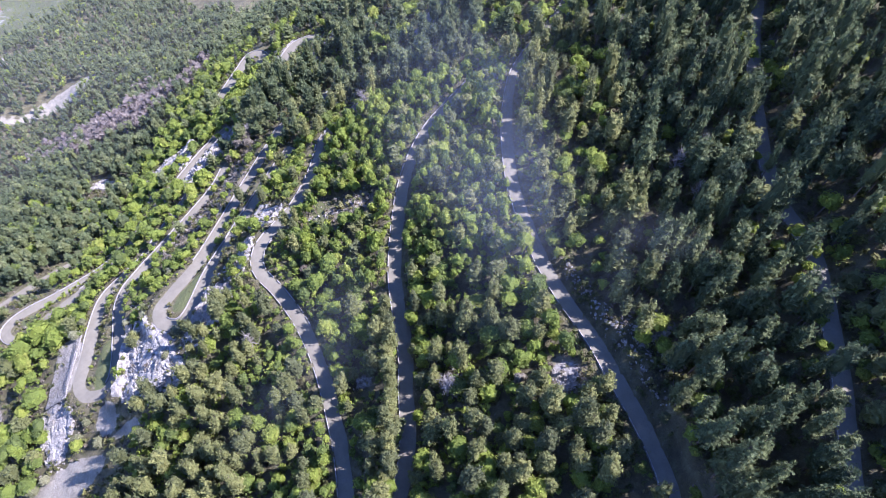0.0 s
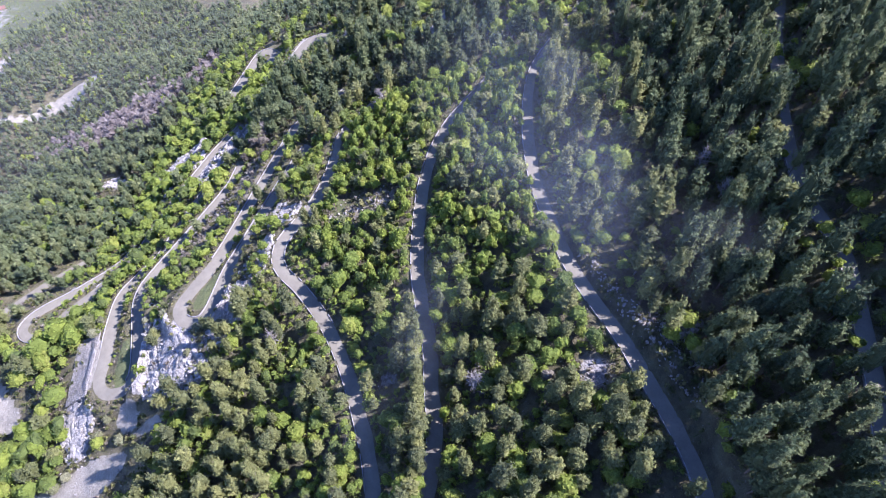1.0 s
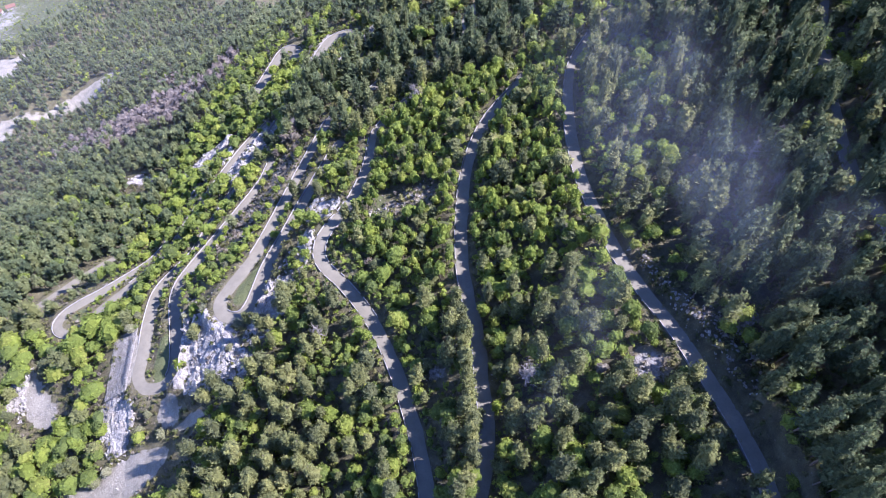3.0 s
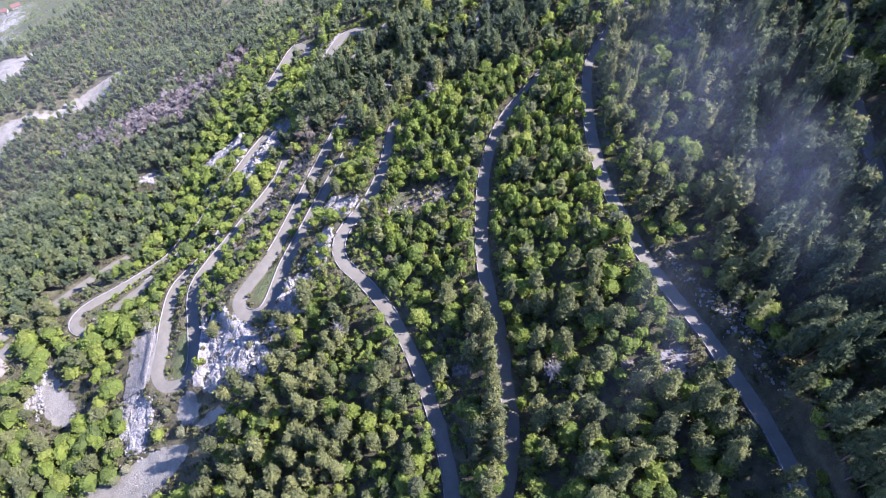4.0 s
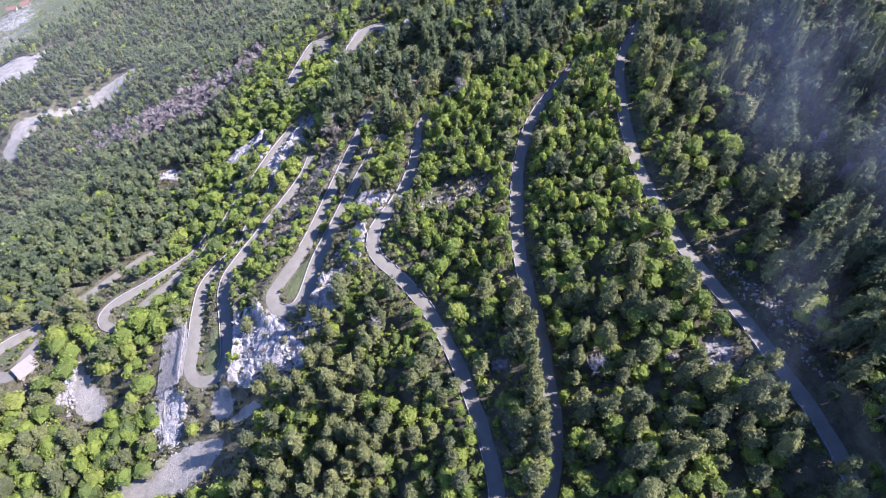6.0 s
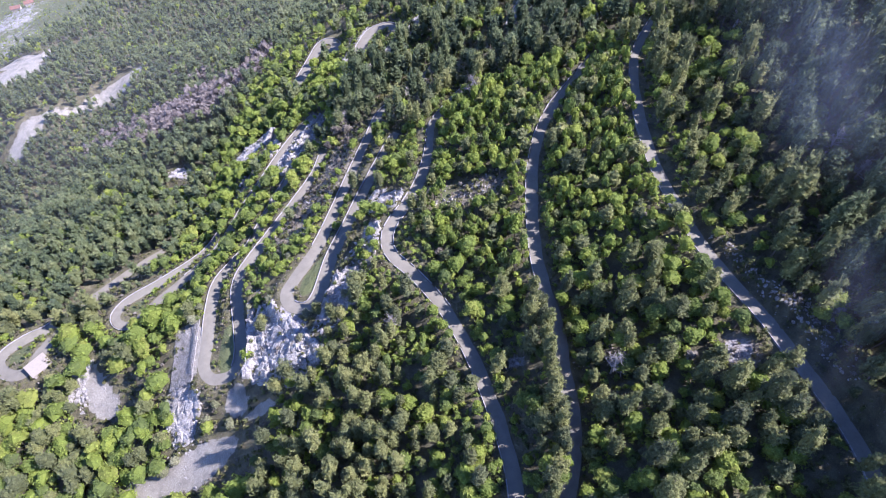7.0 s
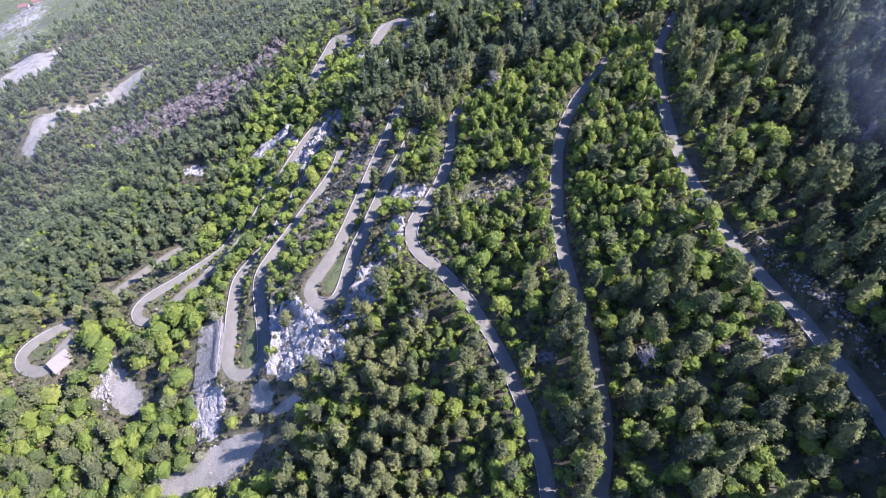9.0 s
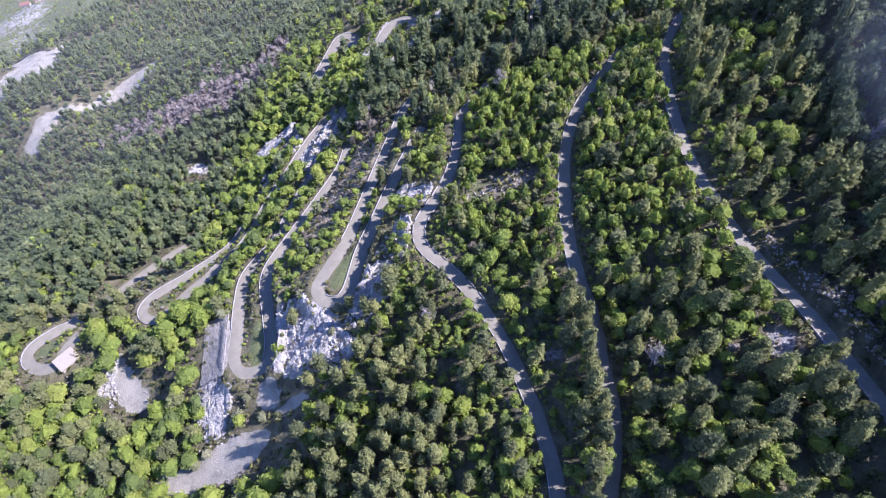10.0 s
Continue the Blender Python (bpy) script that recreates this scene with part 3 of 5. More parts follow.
def build_parapet(line, width, side, lo, hi, gap, seed):
    rng = random.Random(seed)
    n = len(line)
    seg = line[int(lo * n):max(int(hi * n), int(lo * n) + 3)]
    edge = seg.copy()
    edge[:, :2] += side * side_of(seg) * (narrowing(seg, width) / 2 + 0.15)[:, None]
    thing = new("parapet_wall")
    thing.location = edge[0]
    tagged(thing, "low pale stone parapet along the outer road edge", "wall", "road parapets")
    i = 0
    while i < len(edge) - 2:
        k = rng.choice((1, 2, 2, 3)) if gap else 1
        j = min(i + k, len(edge) - 1)
        bm = wall_section(edge[i] - edge[0], edge[j] - edge[0], 0.25, -1.9, 0.42, rng)
        part("wall_section", bm, STONEWORK, thing)
        i = j + (rng.choice((0, 1, 1)) if gap else 0)


for count, (road_name, (_, road_path, road_width, road_walls)) in enumerate(ROADS.items()):
    build_road(road_name, road_width, road_path)
    for w_side, w_lo, w_hi, w_gap in road_walls:
        build_parapet(road_path, road_width, w_side, w_lo, w_hi, w_gap, count)


# ---------------------------------------------------------------- plants: shapes
def ball(n=2):
    """A cube blown up to a ball: corners and quads."""
    v, q = [], []
    s = np.linspace(-1, 1, n + 1)
    for axis in range(3):
        for sign in (-1, 1):
            base = len(v)
            for a in s:
                for b in s:
                    p = [a, b] if sign > 0 else [b, a]
                    p.insert(axis, sign)
                    v.append(p)
            for i in range(n):
                for j in range(n):
                    c = base + i * (n + 1) + j
                    q.append((c, c + n + 1, c + n + 2, c + 1) if axis != 1 else (c, c + 1, c + n + 2, c + n + 1))
    v = np.array(v, float)
    return v / np.linalg.norm(v, axis=1)[:, None], np.array(q)


def cards(centres, normals, sizes, rng, droop=0.0, along=None):
    """Bent leaf sprays: one quad at each centre, facing about along its normal."""
    n = len(centres)
    nrm = normals / (np.linalg.norm(normals, axis=1)[:, None] + 1e-9)
    u = np.cross(nrm, rng.normal(size=(n, 3)))
    u /= np.linalg.norm(u, axis=1)[:, None] + 1e-9
    if along is not None:
        u = along / (np.linalg.norm(along, axis=1)[:, None] + 1e-9)
    w = np.cross(nrm, u)
    if along is not None:
        u, w = u * 1.4, w * 0.55
    u, w = u * sizes[:, None], w * (sizes * rng.uniform(0.55, 0.95, n))[:, None]
    lift = nrm * (sizes * rng.uniform(-0.25, 0.25, n))[:, None]
    v = np.stack([centres - u * 0.9 - w * 0.35, centres - w + lift, centres + u + w * 0.3, centres + w - lift], 1)
    v[:, 2, 2] -= droop * sizes
    return v.reshape(-1, 3), np.arange(4 * n).reshape(-1, 4)


def tube(line, radii, sides=5):
    line, radii = np.asarray(line, float), np.asarray(radii, float)
    way = np.gradient(line, axis=0)
    way /= np.linalg.norm(way, axis=1)[:, None]
    ref = np.where(np.abs(way[:, 2:3]) > 0.9, [[1.0, 0, 0]], [[0, 0, 1.0]])
    a = np.cross(way, ref)
    a /= np.linalg.norm(a, axis=1)[:, None]
    b = np.cross(way, a)
    th = np.linspace(0, 2 * np.pi, sides, endpoint=False)
    v = line[:, None] + radii[:, None, None] * (np.cos(th)[None, :, None] * a[:, None] + np.sin(th)[None, :, None] * b[:, None])
    i, j = [k.ravel() for k in np.meshgrid(np.arange(len(line) - 1), np.arange(sides), indexing="ij")]
    k = (j + 1) % sides
    return v.reshape(-1, 3), np.stack([i * sides + j, i * sides + k, (i + 1) * sides + k, (i + 1) * sides + j], 1)


def join(pieces):
    v, q, n = [], [], 0
    for a, b in pieces:
        v.append(a)
        q.append(b + n)
        n += len(a)
    return np.vstack(v), np.vstack(q)


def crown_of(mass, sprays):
    """A crown's inner mass and outer sprays, marked so that the mass can be painted darker for shade."""
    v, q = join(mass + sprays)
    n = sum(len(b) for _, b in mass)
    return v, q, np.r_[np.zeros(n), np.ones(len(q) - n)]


def broadleaf(seed, clumps, leaves, leaf, detail=4, tall=1.0, limbs=6):
    """Crown and trunk of a broadleaf tree of crown radius 1 (height about 2.3 * tall): a lumpy mass of clumps under loose sprays of leaves."""
    rng = np.random.default_rng(seed)
    mid = 1.3 * tall
    c = rng.normal(size=(clumps, 3))
    c /= np.linalg.norm(c, axis=1)[:, None]
    c[:, 2] = np.abs(c[:, 2]) - 0.35
    lean = rng.normal(size=2) * 0.12
    c *= rng.uniform(0.42, 0.72, clumps)[:, None]
    c[0] = (0, 0, 0.45)
    c[:, 2] *= tall * 1.1
    size = rng.uniform(0.24, 0.42, clumps)
    at = np.array([lean[0], lean[1], mid])
    v, q = ball(detail)
    v = v + rng.normal(size=v.shape) * 0.02
    v /= np.linalg.norm(v, axis=1)[:, None]
    dot = v @ c.T
    gap = size ** 2 - (c ** 2).sum(1) + dot ** 2
    r = np.where(gap > 0, dot + np.sqrt(np.maximum(gap, 0)), 0.3).max(1)
    mass = [(v * (0.93 * np.maximum(r, 0.35) * rng.uniform(0.86, 1.06, len(v)))[:, None] + at, q)]
    pieces = []
    for p, k in zip(c, size):
        d = rng.normal(size=(leaves, 3))
        d[:, 2] += 0.45
        d /= np.linalg.norm(d, axis=1)[:, None]
        spots = at + p + d * (k * rng.uniform(0.85, 1.12, leaves))[:, None]
        pieces.append(cards(spots, d + rng.normal(size=(leaves, 3)) * 0.45, leaf * rng.uniform(0.6, 1.3, leaves), rng))
    if limbs:
        wood = [tube([(0, 0, -0.3), (0.03, 0, 0.4), (lean[0] * 0.5, lean[1] * 0.5, mid), (lean[0], lean[1], mid + 0.4)], [0.09, 0.07, 0.05, 0.02])]
    else:
        wood = [tube([(0, 0, -0.3), (lean[0], lean[1], mid + 0.3)], [0.09, 0.03], 3)]
    for p in c[:limbs]:
        wood.append(tube([(lean[0] * 0.3, lean[1] * 0.3, mid * 0.62), p * 0.5 + (0, 0, mid * 0.85), p * 0.85 + (0, 0, mid)], [0.035, 0.025, 0.01], 4))
    return crown_of(mass, pieces), join(wood)


def pine(seed, levels, boughs, sprays, needle, detail=3, tall=2.6, near=False):
    """Crown and trunk of a mountain pine of crown radius about 1: whorls of boughs, shorter towards the top, each with
    upturned sprays of needles, round a core painted darker for shade.
    """
    rng = np.random.default_rng(seed)
    blunt = rng.uniform(0.45, 0.75)
    lean = rng.normal(size=2) * 0.05 * tall
    n = levels * boughs
    f = np.repeat((np.arange(levels) + 0.5) / levels, boughs) + rng.uniform(-0.5, 0.5, n) / levels
    f = np.clip(f, 0.02, 0.98)
    a = np.tile(np.arange(boughs) * 6.283 / boughs, levels) + np.repeat(rng.uniform(0, 6.28, levels), boughs) + rng.normal(size=n) * 0.3
    side = 1 + 0.18 * np.cos(a - rng.uniform(0, 6.28))
    reach = (0.10 + 0.88 * np.minimum(1.0, (1 - f) ** blunt * (0.72 + 1.1 * f))) * rng.uniform(0.7, 1.15, n) * side
    low = tall * (0.24 + 0.70 * f)
    way = np.stack([np.cos(a), np.sin(a), np.zeros(n)], 1)
    across = np.stack([-np.sin(a), np.cos(a), np.zeros(n)], 1)
    stem = np.stack([lean[0] * f, lean[1] * f, low], 1)
    rise = np.stack([np.zeros(n), np.zeros(n), 0.10 * tall * rng.uniform(-0.6, 1.1, n)], 1)
    mid = stem + way * (0.55 * reach)[:, None] + rise * 0.3
    tip = stem + way * reach[:, None] + rise
    half = (0.17 + 0.22 * reach)[:, None] * across
    droop = np.stack([np.zeros(n), np.zeros(n), 0.09 * reach], 1)
    v = np.stack([stem - half * 0.3, mid - half - droop, tip, mid + half - droop], 1).reshape(-1, 3)
    pieces = [(v, np.arange(4 * n).reshape(-1, 4))]
    for k in range(sprays):
        g = rng.uniform(0.45, 1.05, n)[:, None]
        spot = stem + (tip - stem) * g + across * (rng.normal(size=n) * 0.16 * (0.4 + reach))[:, None] + np.stack([np.zeros(n), np.zeros(n), rng.uniform(-0.03, 0.09, n) * tall * 0.5], 1)
        pieces.append(cards(spot, way * 0.7 + (0, 0, 0.9) + rng.normal(size=(n, 3)) * 0.55, needle * rng.uniform(0.6, 1.35, n), rng))
    c, q = ball(detail)
    h = (c[:, 2] + 1) / 2
    girth = 0.62 * np.minimum(1.0, (1.02 - h) ** blunt * (0.75 + 1.0 * h)) / np.maximum(np.hypot(c[:, 0], c[:, 1]), 0.25)
    core = np.stack([c[:, 0] * girth + lean[0] * h, c[:, 1] * girth + lean[1] * h, tall * (0.26 + 0.62 * h)], 1)
    core[:, :2] *= rng.uniform(0.75, 1.15, len(core))[:, None]
    if near:
        wood = [tube([(0, 0, -0.3), (0.02, 0.02, tall * 0.3), (lean[0] * 0.6, lean[1] * 0.6, tall * 0.65), (lean[0], lean[1], tall * 0.97)], [0.085, 0.07, 0.045, 0.01])]
        for k in range(0, n, 4):
            wood.append(tube([stem[k] - (0, 0, 0.06), tip[k] - (0, 0, 0.03)], [0.02, 0.006], 3))
    else:
        wood = [tube([(0, 0, -0.3), (lean[0], lean[1], tall * 0.95)], [0.085, 0.01], 3)]
    return crown_of([(core, q)], pieces), join(wood)


def bare_tree(seed, tall=3.0, boughs=24):
    """A dead tree: trunk, boughs and twigs."""
    rng = np.random.default_rng(seed)
    wood = [tube([(0, 0, -0.3), (0.04, 0, tall * 0.4), (0, 0.05, tall * 0.8), (0.03, 0, tall)], [0.10, 0.07, 0.04, 0.012])]
    for k in range(boughs):
        f = 0.25 + 0.7 * k / boughs
        a, ln = rng.uniform(0, 6.28), (1.15 - f) * rng.uniform(0.8, 1.3)
        root, tip = np.array([0, 0, tall * f]), np.array([math.cos(a) * ln, math.sin(a) * ln, tall * f + rng.uniform(0.1, 0.5)])
        wood.append(tube([root, (root + tip) / 2 + rng.normal(size=3) * 0.05, tip], [0.045, 0.03, 0.01], 4))
        for _ in range(7):
            s = root + (tip - root) * rng.uniform(0.35, 1)
            e = s + rng.normal(size=3) * 0.26 + (0, 0, 0.12)
            wood.append(tube([s, (s + e) / 2, e], [0.018, 0.012, 0.005], 3))
    return join(wood)


NEAR_PINES = [pine(10 + k, 9, 6, 6, 0.125, 3, 2.3 + 0.22 * k, True) for k in range(7)]
NEAR_LEAFS = [broadleaf(30 + k, 26, 18, 0.115, 3, 0.8 + 0.09 * k) for k in range(6)]
NEAR_BUSHES = [broadleaf(50 + k, 9, 10, 0.20, 2, 0.55 + 0.1 * k, 3) for k in range(3)]
SMALL_BUSHES = [broadleaf(60 + k, 5, 3, 0.34, 1, 0.5 + 0.1 * k, 0) for k in range(4)]
WOOD_PINES = [pine(110 + k, 8, 5, 4, 0.145, 2, 2.3 + 0.22 * k) for k in range(7)]
WOOD_LEAFS = [broadleaf(120 + k, 20, 15, 0.13, 2, 0.8 + 0.09 * k, 0) for k in range(6)]
CANOPY_LEAFS = [broadleaf(140 + k, 22, 11, 0.13, 2, 0.8 + 0.09 * k, 0) for k in range(6)]
MID_PINES = [pine(70 + k, 6, 4, 2, 0.20, 2, 2.2 + 0.2 * k) for k in range(6)]
MID_LEAFS = [broadleaf(80 + k, 14, 5, 0.20, 2, 0.8 + 0.1 * k, 0) for k in range(5)]
FAR_PINES = [pine(90 + k, 4, 4, 1, 0.30, 1, 2.2 + 0.22 * k) for k in range(6)]
FAR_LEAFS = [broadleaf(100 + k, 9, 2, 0.34, 1, 0.75 + 0.1 * k, 0) for k in range(4)]


def tuft(seed, blades=6):
    """A tuft of long dry grass and twigs."""
    rng = np.random.default_rng(seed)
    d = rng.normal(size=(blades, 3)) * (0.45, 0.45, 0.1) + (0, 0, 0.3)
    v, q = cards(d, rng.normal(size=(blades, 3)) + (0, 0, 0.8), rng.uniform(0.35, 0.75, blades), rng)
    return (v, q, np.ones(len(q))), tube([(0, 0, -0.2), (0, 0, 0.3)], [0.03, 0.01], 3)


TUFTS = [tuft(400 + k) for k in range(6)]


# ---------------------------------------------------------------- plants: where they stand
def inside(x, y, poly):
    hit = np.zeros(len(x), bool)
    for (a, b), (c, d) in zip(poly, poly[1:] + poly[:1]):
        hit ^= ((b > y) != (d > y)) & (x < (c - a) * (y - b) / (d - b + 1e-12) + a)
    return hit


WOODS = [(-260, 10), (-230, -60), (-60, -75), (120, -75), (165, 60), (160, 165), (40, 270), (-60, 350), (-210, 490), (-520, 790), (-700, 880), (-800, 880), (-760, 640), (-600, 330), (-400, 160), (-270, 100)]


LOWEST_OPEN = [(-188, 83, 8, 8, 0, 1.0), (-198, 83, 9, 8, 0, 1.0), (-154, 106, 4, 4, 0, 1.0), (-158, 69, 6, 9, 20, 1.0), (-178, 208, 9, 5, -32, 1.0), (-180, 87, 6, 7, 0, 1.0), (-158, 73, 10, 13, 25, 1.0), (-156, 63, 7, 5, 0, 1.0),
               (-176, 122, 6, 15, -38, 1.0), (-168, 116, 4, 12, -38, 0.9), (-164, 87, 5, 6, 0, 1.0), (-172, 200, 11, 8, -20, 1.0), (-164, 133, 5, 10, -42, 1.0), (-157, 140, 4, 7, -42, 1.0), (-172, 121, 5, 9, -40, 1.0)]
LOWER_OPEN = [(-126, 77, 7, 14, 0, 1.0), (-131, 201, 14, 6, 29, 1.0), (-148, 72, 5, 8, 0, 1.0), (-131, 121, 4, 9, -40, 1.0), (-126, 194, 6, 7, -25, 0.9), (-125, 168, 4, 7, -20, 0.9), (-133, 197, 9, 7, 30, 1.0),
              (-121, 201, 6, 6, 0, 1.0), (-144, 73, 5, 9, 0, 1.0), (-136.5, 109, 4.5, 10, -42, 1.0)]
CRAG_OPEN = [(-120, 62, 6, 9, 0, 1.0), (-97, 49, 10, 7, 20, 1.0), (-115, 40, 20, 4, 15, 0.8), (-108, 88, 5, 22, 5, 1.0), (-118, 46, 20, 5, 20, 1.0), (-112, 64, 6, 6, 0, 0.8), (-120, 52, 5, 9, 0, 0.9), (-98, 180, 5, 16, -28, 1.0),
             (-112, 52, 9, 4, 20, 1.0), (-110, 252, 8, 16, -15, 0.8), (-99, 44, 7, 6, 0, 1.0), (-104, 62, 9, 9, 0, 1.0), (-100, 68, 5, 5, 0, 1.0), (-95.5, 69.5, 5, 5, 0, 1.0), (-113, 186, 5, 12, -26, 0.9)]
BEND_OPEN = [(-83, 138, 7, 27, -20, 1.0), (-80, 82, 5, 4, 0, 1.0), (-78, 96, 4, 9, -20, 1.0), (-86, 74, 11, 10, 30, 1.0), (-78, 68, 7, 5, 0, 0.9), (-78, 250, 10, 15, -15, 1.0), (-92.5, 62.5, 6, 6, 0, 1.0),
             (-77, 160, 5.5, 11, -20, 1.0), (-90, 121, 6, 12, -20, 1.0), (-94, 180, 4, 16, -16, 0.9)]
UPPER_OPEN = [(-30, 112, 11, 6, 12, 1.0), (46, 58.5, 5, 3, 10, 0.6), (36, 60, 2.8, 20, 22, 0.9), (27, 51, 4, 5, 25, 0.9), (-69, 86, 5, 10, -20, 1.0), (-69, 100, 5, 17, -12, 1.0), (-57, 121, 8, 4, 0, 1.0),
              (-45, 247, 8, 9, -40, 1.0), (-45.5, 185, 5, 5, 0, 1.0), (-66, 241, 7, 11, -20, 0.9)]
CLEARINGS = LOWEST_OPEN + LOWER_OPEN + CRAG_OPEN + BEND_OPEN + UPPER_OPEN


EXPOSED = [(-181, 123, 10, 14, -40, 1.0), (-150, 110, 13, 18, -40, 1.0), (-136, 124, 8, 12, -40, 1.0), (-197, 93, 13, 13, 0, 1.0), (-110, 82, 9, 18, 0, 1.0), (-103, 255, 13, 26, -15, 1.0), (-72, 250, 13, 22, -15, 1.0),
           (-80, 95, 9, 14, -15, 1.0), (-47, 98, 7, 16, -35, 1.0), (-98, 96, 7, 18, 0, 1.0), (-113, 60, 7, 10, 0, 1.0), (-152, 70, 8, 10, 0, 1.0), (-158, 64, 8, 6, 0, 1.0), (30.5, 56, 3.2, 13, 24, 1.0), (37, 41, 3.2, 18, 14, 1.0)]
LOWER_OVERHUNG = [(-85, 166, 4, 6, 0, 1.0), (-94, 200, 8, 9, -30, 1.0), (-193, 109, 4, 5, -40, 1.0), (-121, 142, 4, 10, -25, 1.0), (-147, 100, 4, 5, 0, 1.0), (-108, 128, 4, 16, -22, 1.0), (-118, 232, 6, 12, -22, 1.0),
                  (-101, 245, 3, 12, -20, 1.0), (-129, 152, 5, 24, -18, 1.0)]
UPPER_OVERHUNG = [(-50, 188, 9, 24, -42, 1.0), (-33, 164, 6, 12, -30, 1.0), (6, 152, 7, 14, -38, 1.0), (38, 182, 8, 20, -28, 1.0), (79, 128, 7, 36, -16, 1.0), (71, 88, 6, 9, 0, 1.0), (75, 66, 3, 9, 0, 1.0), (-9, 66, 3, 6, 0, 1.0),
                  (-56, 152, 5, 8, -25, 1.0), (-62, 220, 6, 16, -32, 1.0), (-14, 40, 2.6, 28, 4, 1.0), (19.5, 84, 2.5, 4.5, 14, 1.0)]
OVERHUNG = LOWER_OVERHUNG + UPPER_OVERHUNG


def stands(cell, seed, keep, gap=1.2, low=False):
    """Jittered places for plants on the slope."""
    rng = np.random.default_rng(seed)
    gx, gy = np.meshgrid(np.arange(-810, 170, cell), np.arange(-75, 890, cell), indexing="ij")
    x, y = gx.ravel(), gy.ravel()
    x, y = x + rng.uniform(-0.48, 0.48, len(x)) * cell, y + rng.uniform(-0.48, 0.48, len(y)) * cell
    ok = inside(x, y, WOODS) & keep(x, y)
    ok &= ((y > 4) & (x < 114)) | (rng.random(len(x)) < np.where((y > -32) & (x > -110) & (x < 114), 0.5, 0.12))       # thinner woods at the back
    x, y = x[ok], y[ok]
    scree, rock, grass = bare(x, y)
    d, _ = to_road(x, y)
    u = rng.random(len(x))
    ok = (d > np.where(in_places(x, y, OVERHUNG) > 0.3, min(gap, 0.2), gap)) & ((scree < np.where(np.hypot(x, y) > 300, 0.2, 0.42)) | (u > 0.975) & (np.hypot(x, y) > 300)) & (rock * (0.65 if low else 0.9) < u) & (grass * 0.9 < u)
    if not low:
        ok &= in_places(x, y, CLEARINGS) < 0.35 + 0.6 * u
    x, y, d = x[ok], y[ok], d[ok]
    over_road = height(x, y) - to_road(x, y)[1]
    below, above = over_road < -0.3, over_road > 0.6
    lush = (x < -80) & (y > 105) | (x < -95)
    open_side = below & (d < 11) & ((x > -84) | (y < 112)) & (y < 160)
    most = np.where(open_side, 1.0 + 0.36 * d, np.where(lush, 1.5 + 0.75 * d, 1.2 + 0.75 * d))
    most = np.where((x > -80) & (x < 26) & (y > 68) & (d < 6), np.minimum(most, np.where(above, 1.35 + 0.6 * d, 1.0 + 0.5 * d)), most)
    most = np.where((y > 212) & (d < 8), np.minimum(most, 0.5 + 0.45 * d), most)
    most = np.where(in_places(x, y, EXPOSED) > 0.3, np.minimum(most, 0.4 + 0.2 * d), most)
    most = np.where(in_places(x, y, OVERHUNG) > 0.3, 2.0 + 0.5 * d, most)
    return x, y, d, most


def leafiness(x, y):
    """The share of broadleaf trees, place by place."""
    f = np.full(len(x), 0.22)
    f = np.where((x > -42) & (x < 14) & (y > 62), 0.86, f)            # young wood between two roads
    f = np.where((x > -80) & (x <= -42) & (y > 92), 0.75, f)
    f = np.where((x > -42) & (x < 14) & (y <= 62), 0.52, f)
    f = np.where((x > -95) & (x <= -42) & (y <= 92), 0.42, f)
    f = np.where((x > -235) & (x <= -95) & (y < 98), 0.86, f)
    f = np.where((x <= -152) & (y < 80), 0.42, f)
    f = np.where((x > -150) & (x <= -80) & (y > 98) & (y < 300), 0.85, f)
    f = np.where((x <= -150) & (y >= 98), 0.12, f)
    f = np.where((x > -80) & (y > 166), 0.02, f)
    f = np.where(x >= 14, 0.52, f)
    f = np.where((x >= 8) & (x < 36) & (y < 85), 0.6, f)
    f = np.where(x >= 45, 0.2, f)
    return np.clip(f + 0.33 * value_noise(x, y, 17), 0, 1)


NEAR = [(-95, 12), (88, 10), (101, 90), (99, 165), (-40, 172), (-75, 120)]
YOUNG = [(-42, 112), (-38, 88), (-24, 78), (14, 80), (17, 100), (17, 130), (22, 156), (12, 164), (-28, 164), (-40, 150)]
MIDDLE = [(-215, 16), (-75, 12), (90, 10), (104, 60), (106, 175), (40, 250), (-60, 275), (-150, 275), (-250, 190), (-250, 100)]
SPARSE = [(-18.5, 36, 3.2, 26, 2, 1.0)]
DEAD_WOOD = [(-154, 304, 11, 20, 12, 0.95), (-183, 287, 28, 22, 30, 0.97), (-170, 262, 15, 15, 0, 0.95), (-214, 290, 26, 18, 0, 0.95), (-246, 294, 30, 18, 0, 0.8), (-276, 298, 22, 16, 0, 0.35), (-210, 330, 8, 8, 0, 0.8), (-200, 270, 28, 14, 25, 0.92), (-163, 283, 13, 18, 0, 0.9)]


def young(x, y):
    return inside(x, y, YOUNG)


def near(x, y):
    return inside(x, y, NEAR)


def middle(x, y):
    return inside(x, y, MIDDLE) & ~inside(x, y, NEAR)


def middle_or_near(x, y):
    return inside(x, y, MIDDLE)


def leafless(x, y):
    return in_places(x, y, DEAD_WOOD) > 0.1


def far_off(x, y):
    return ~inside(x, y, MIDDLE)


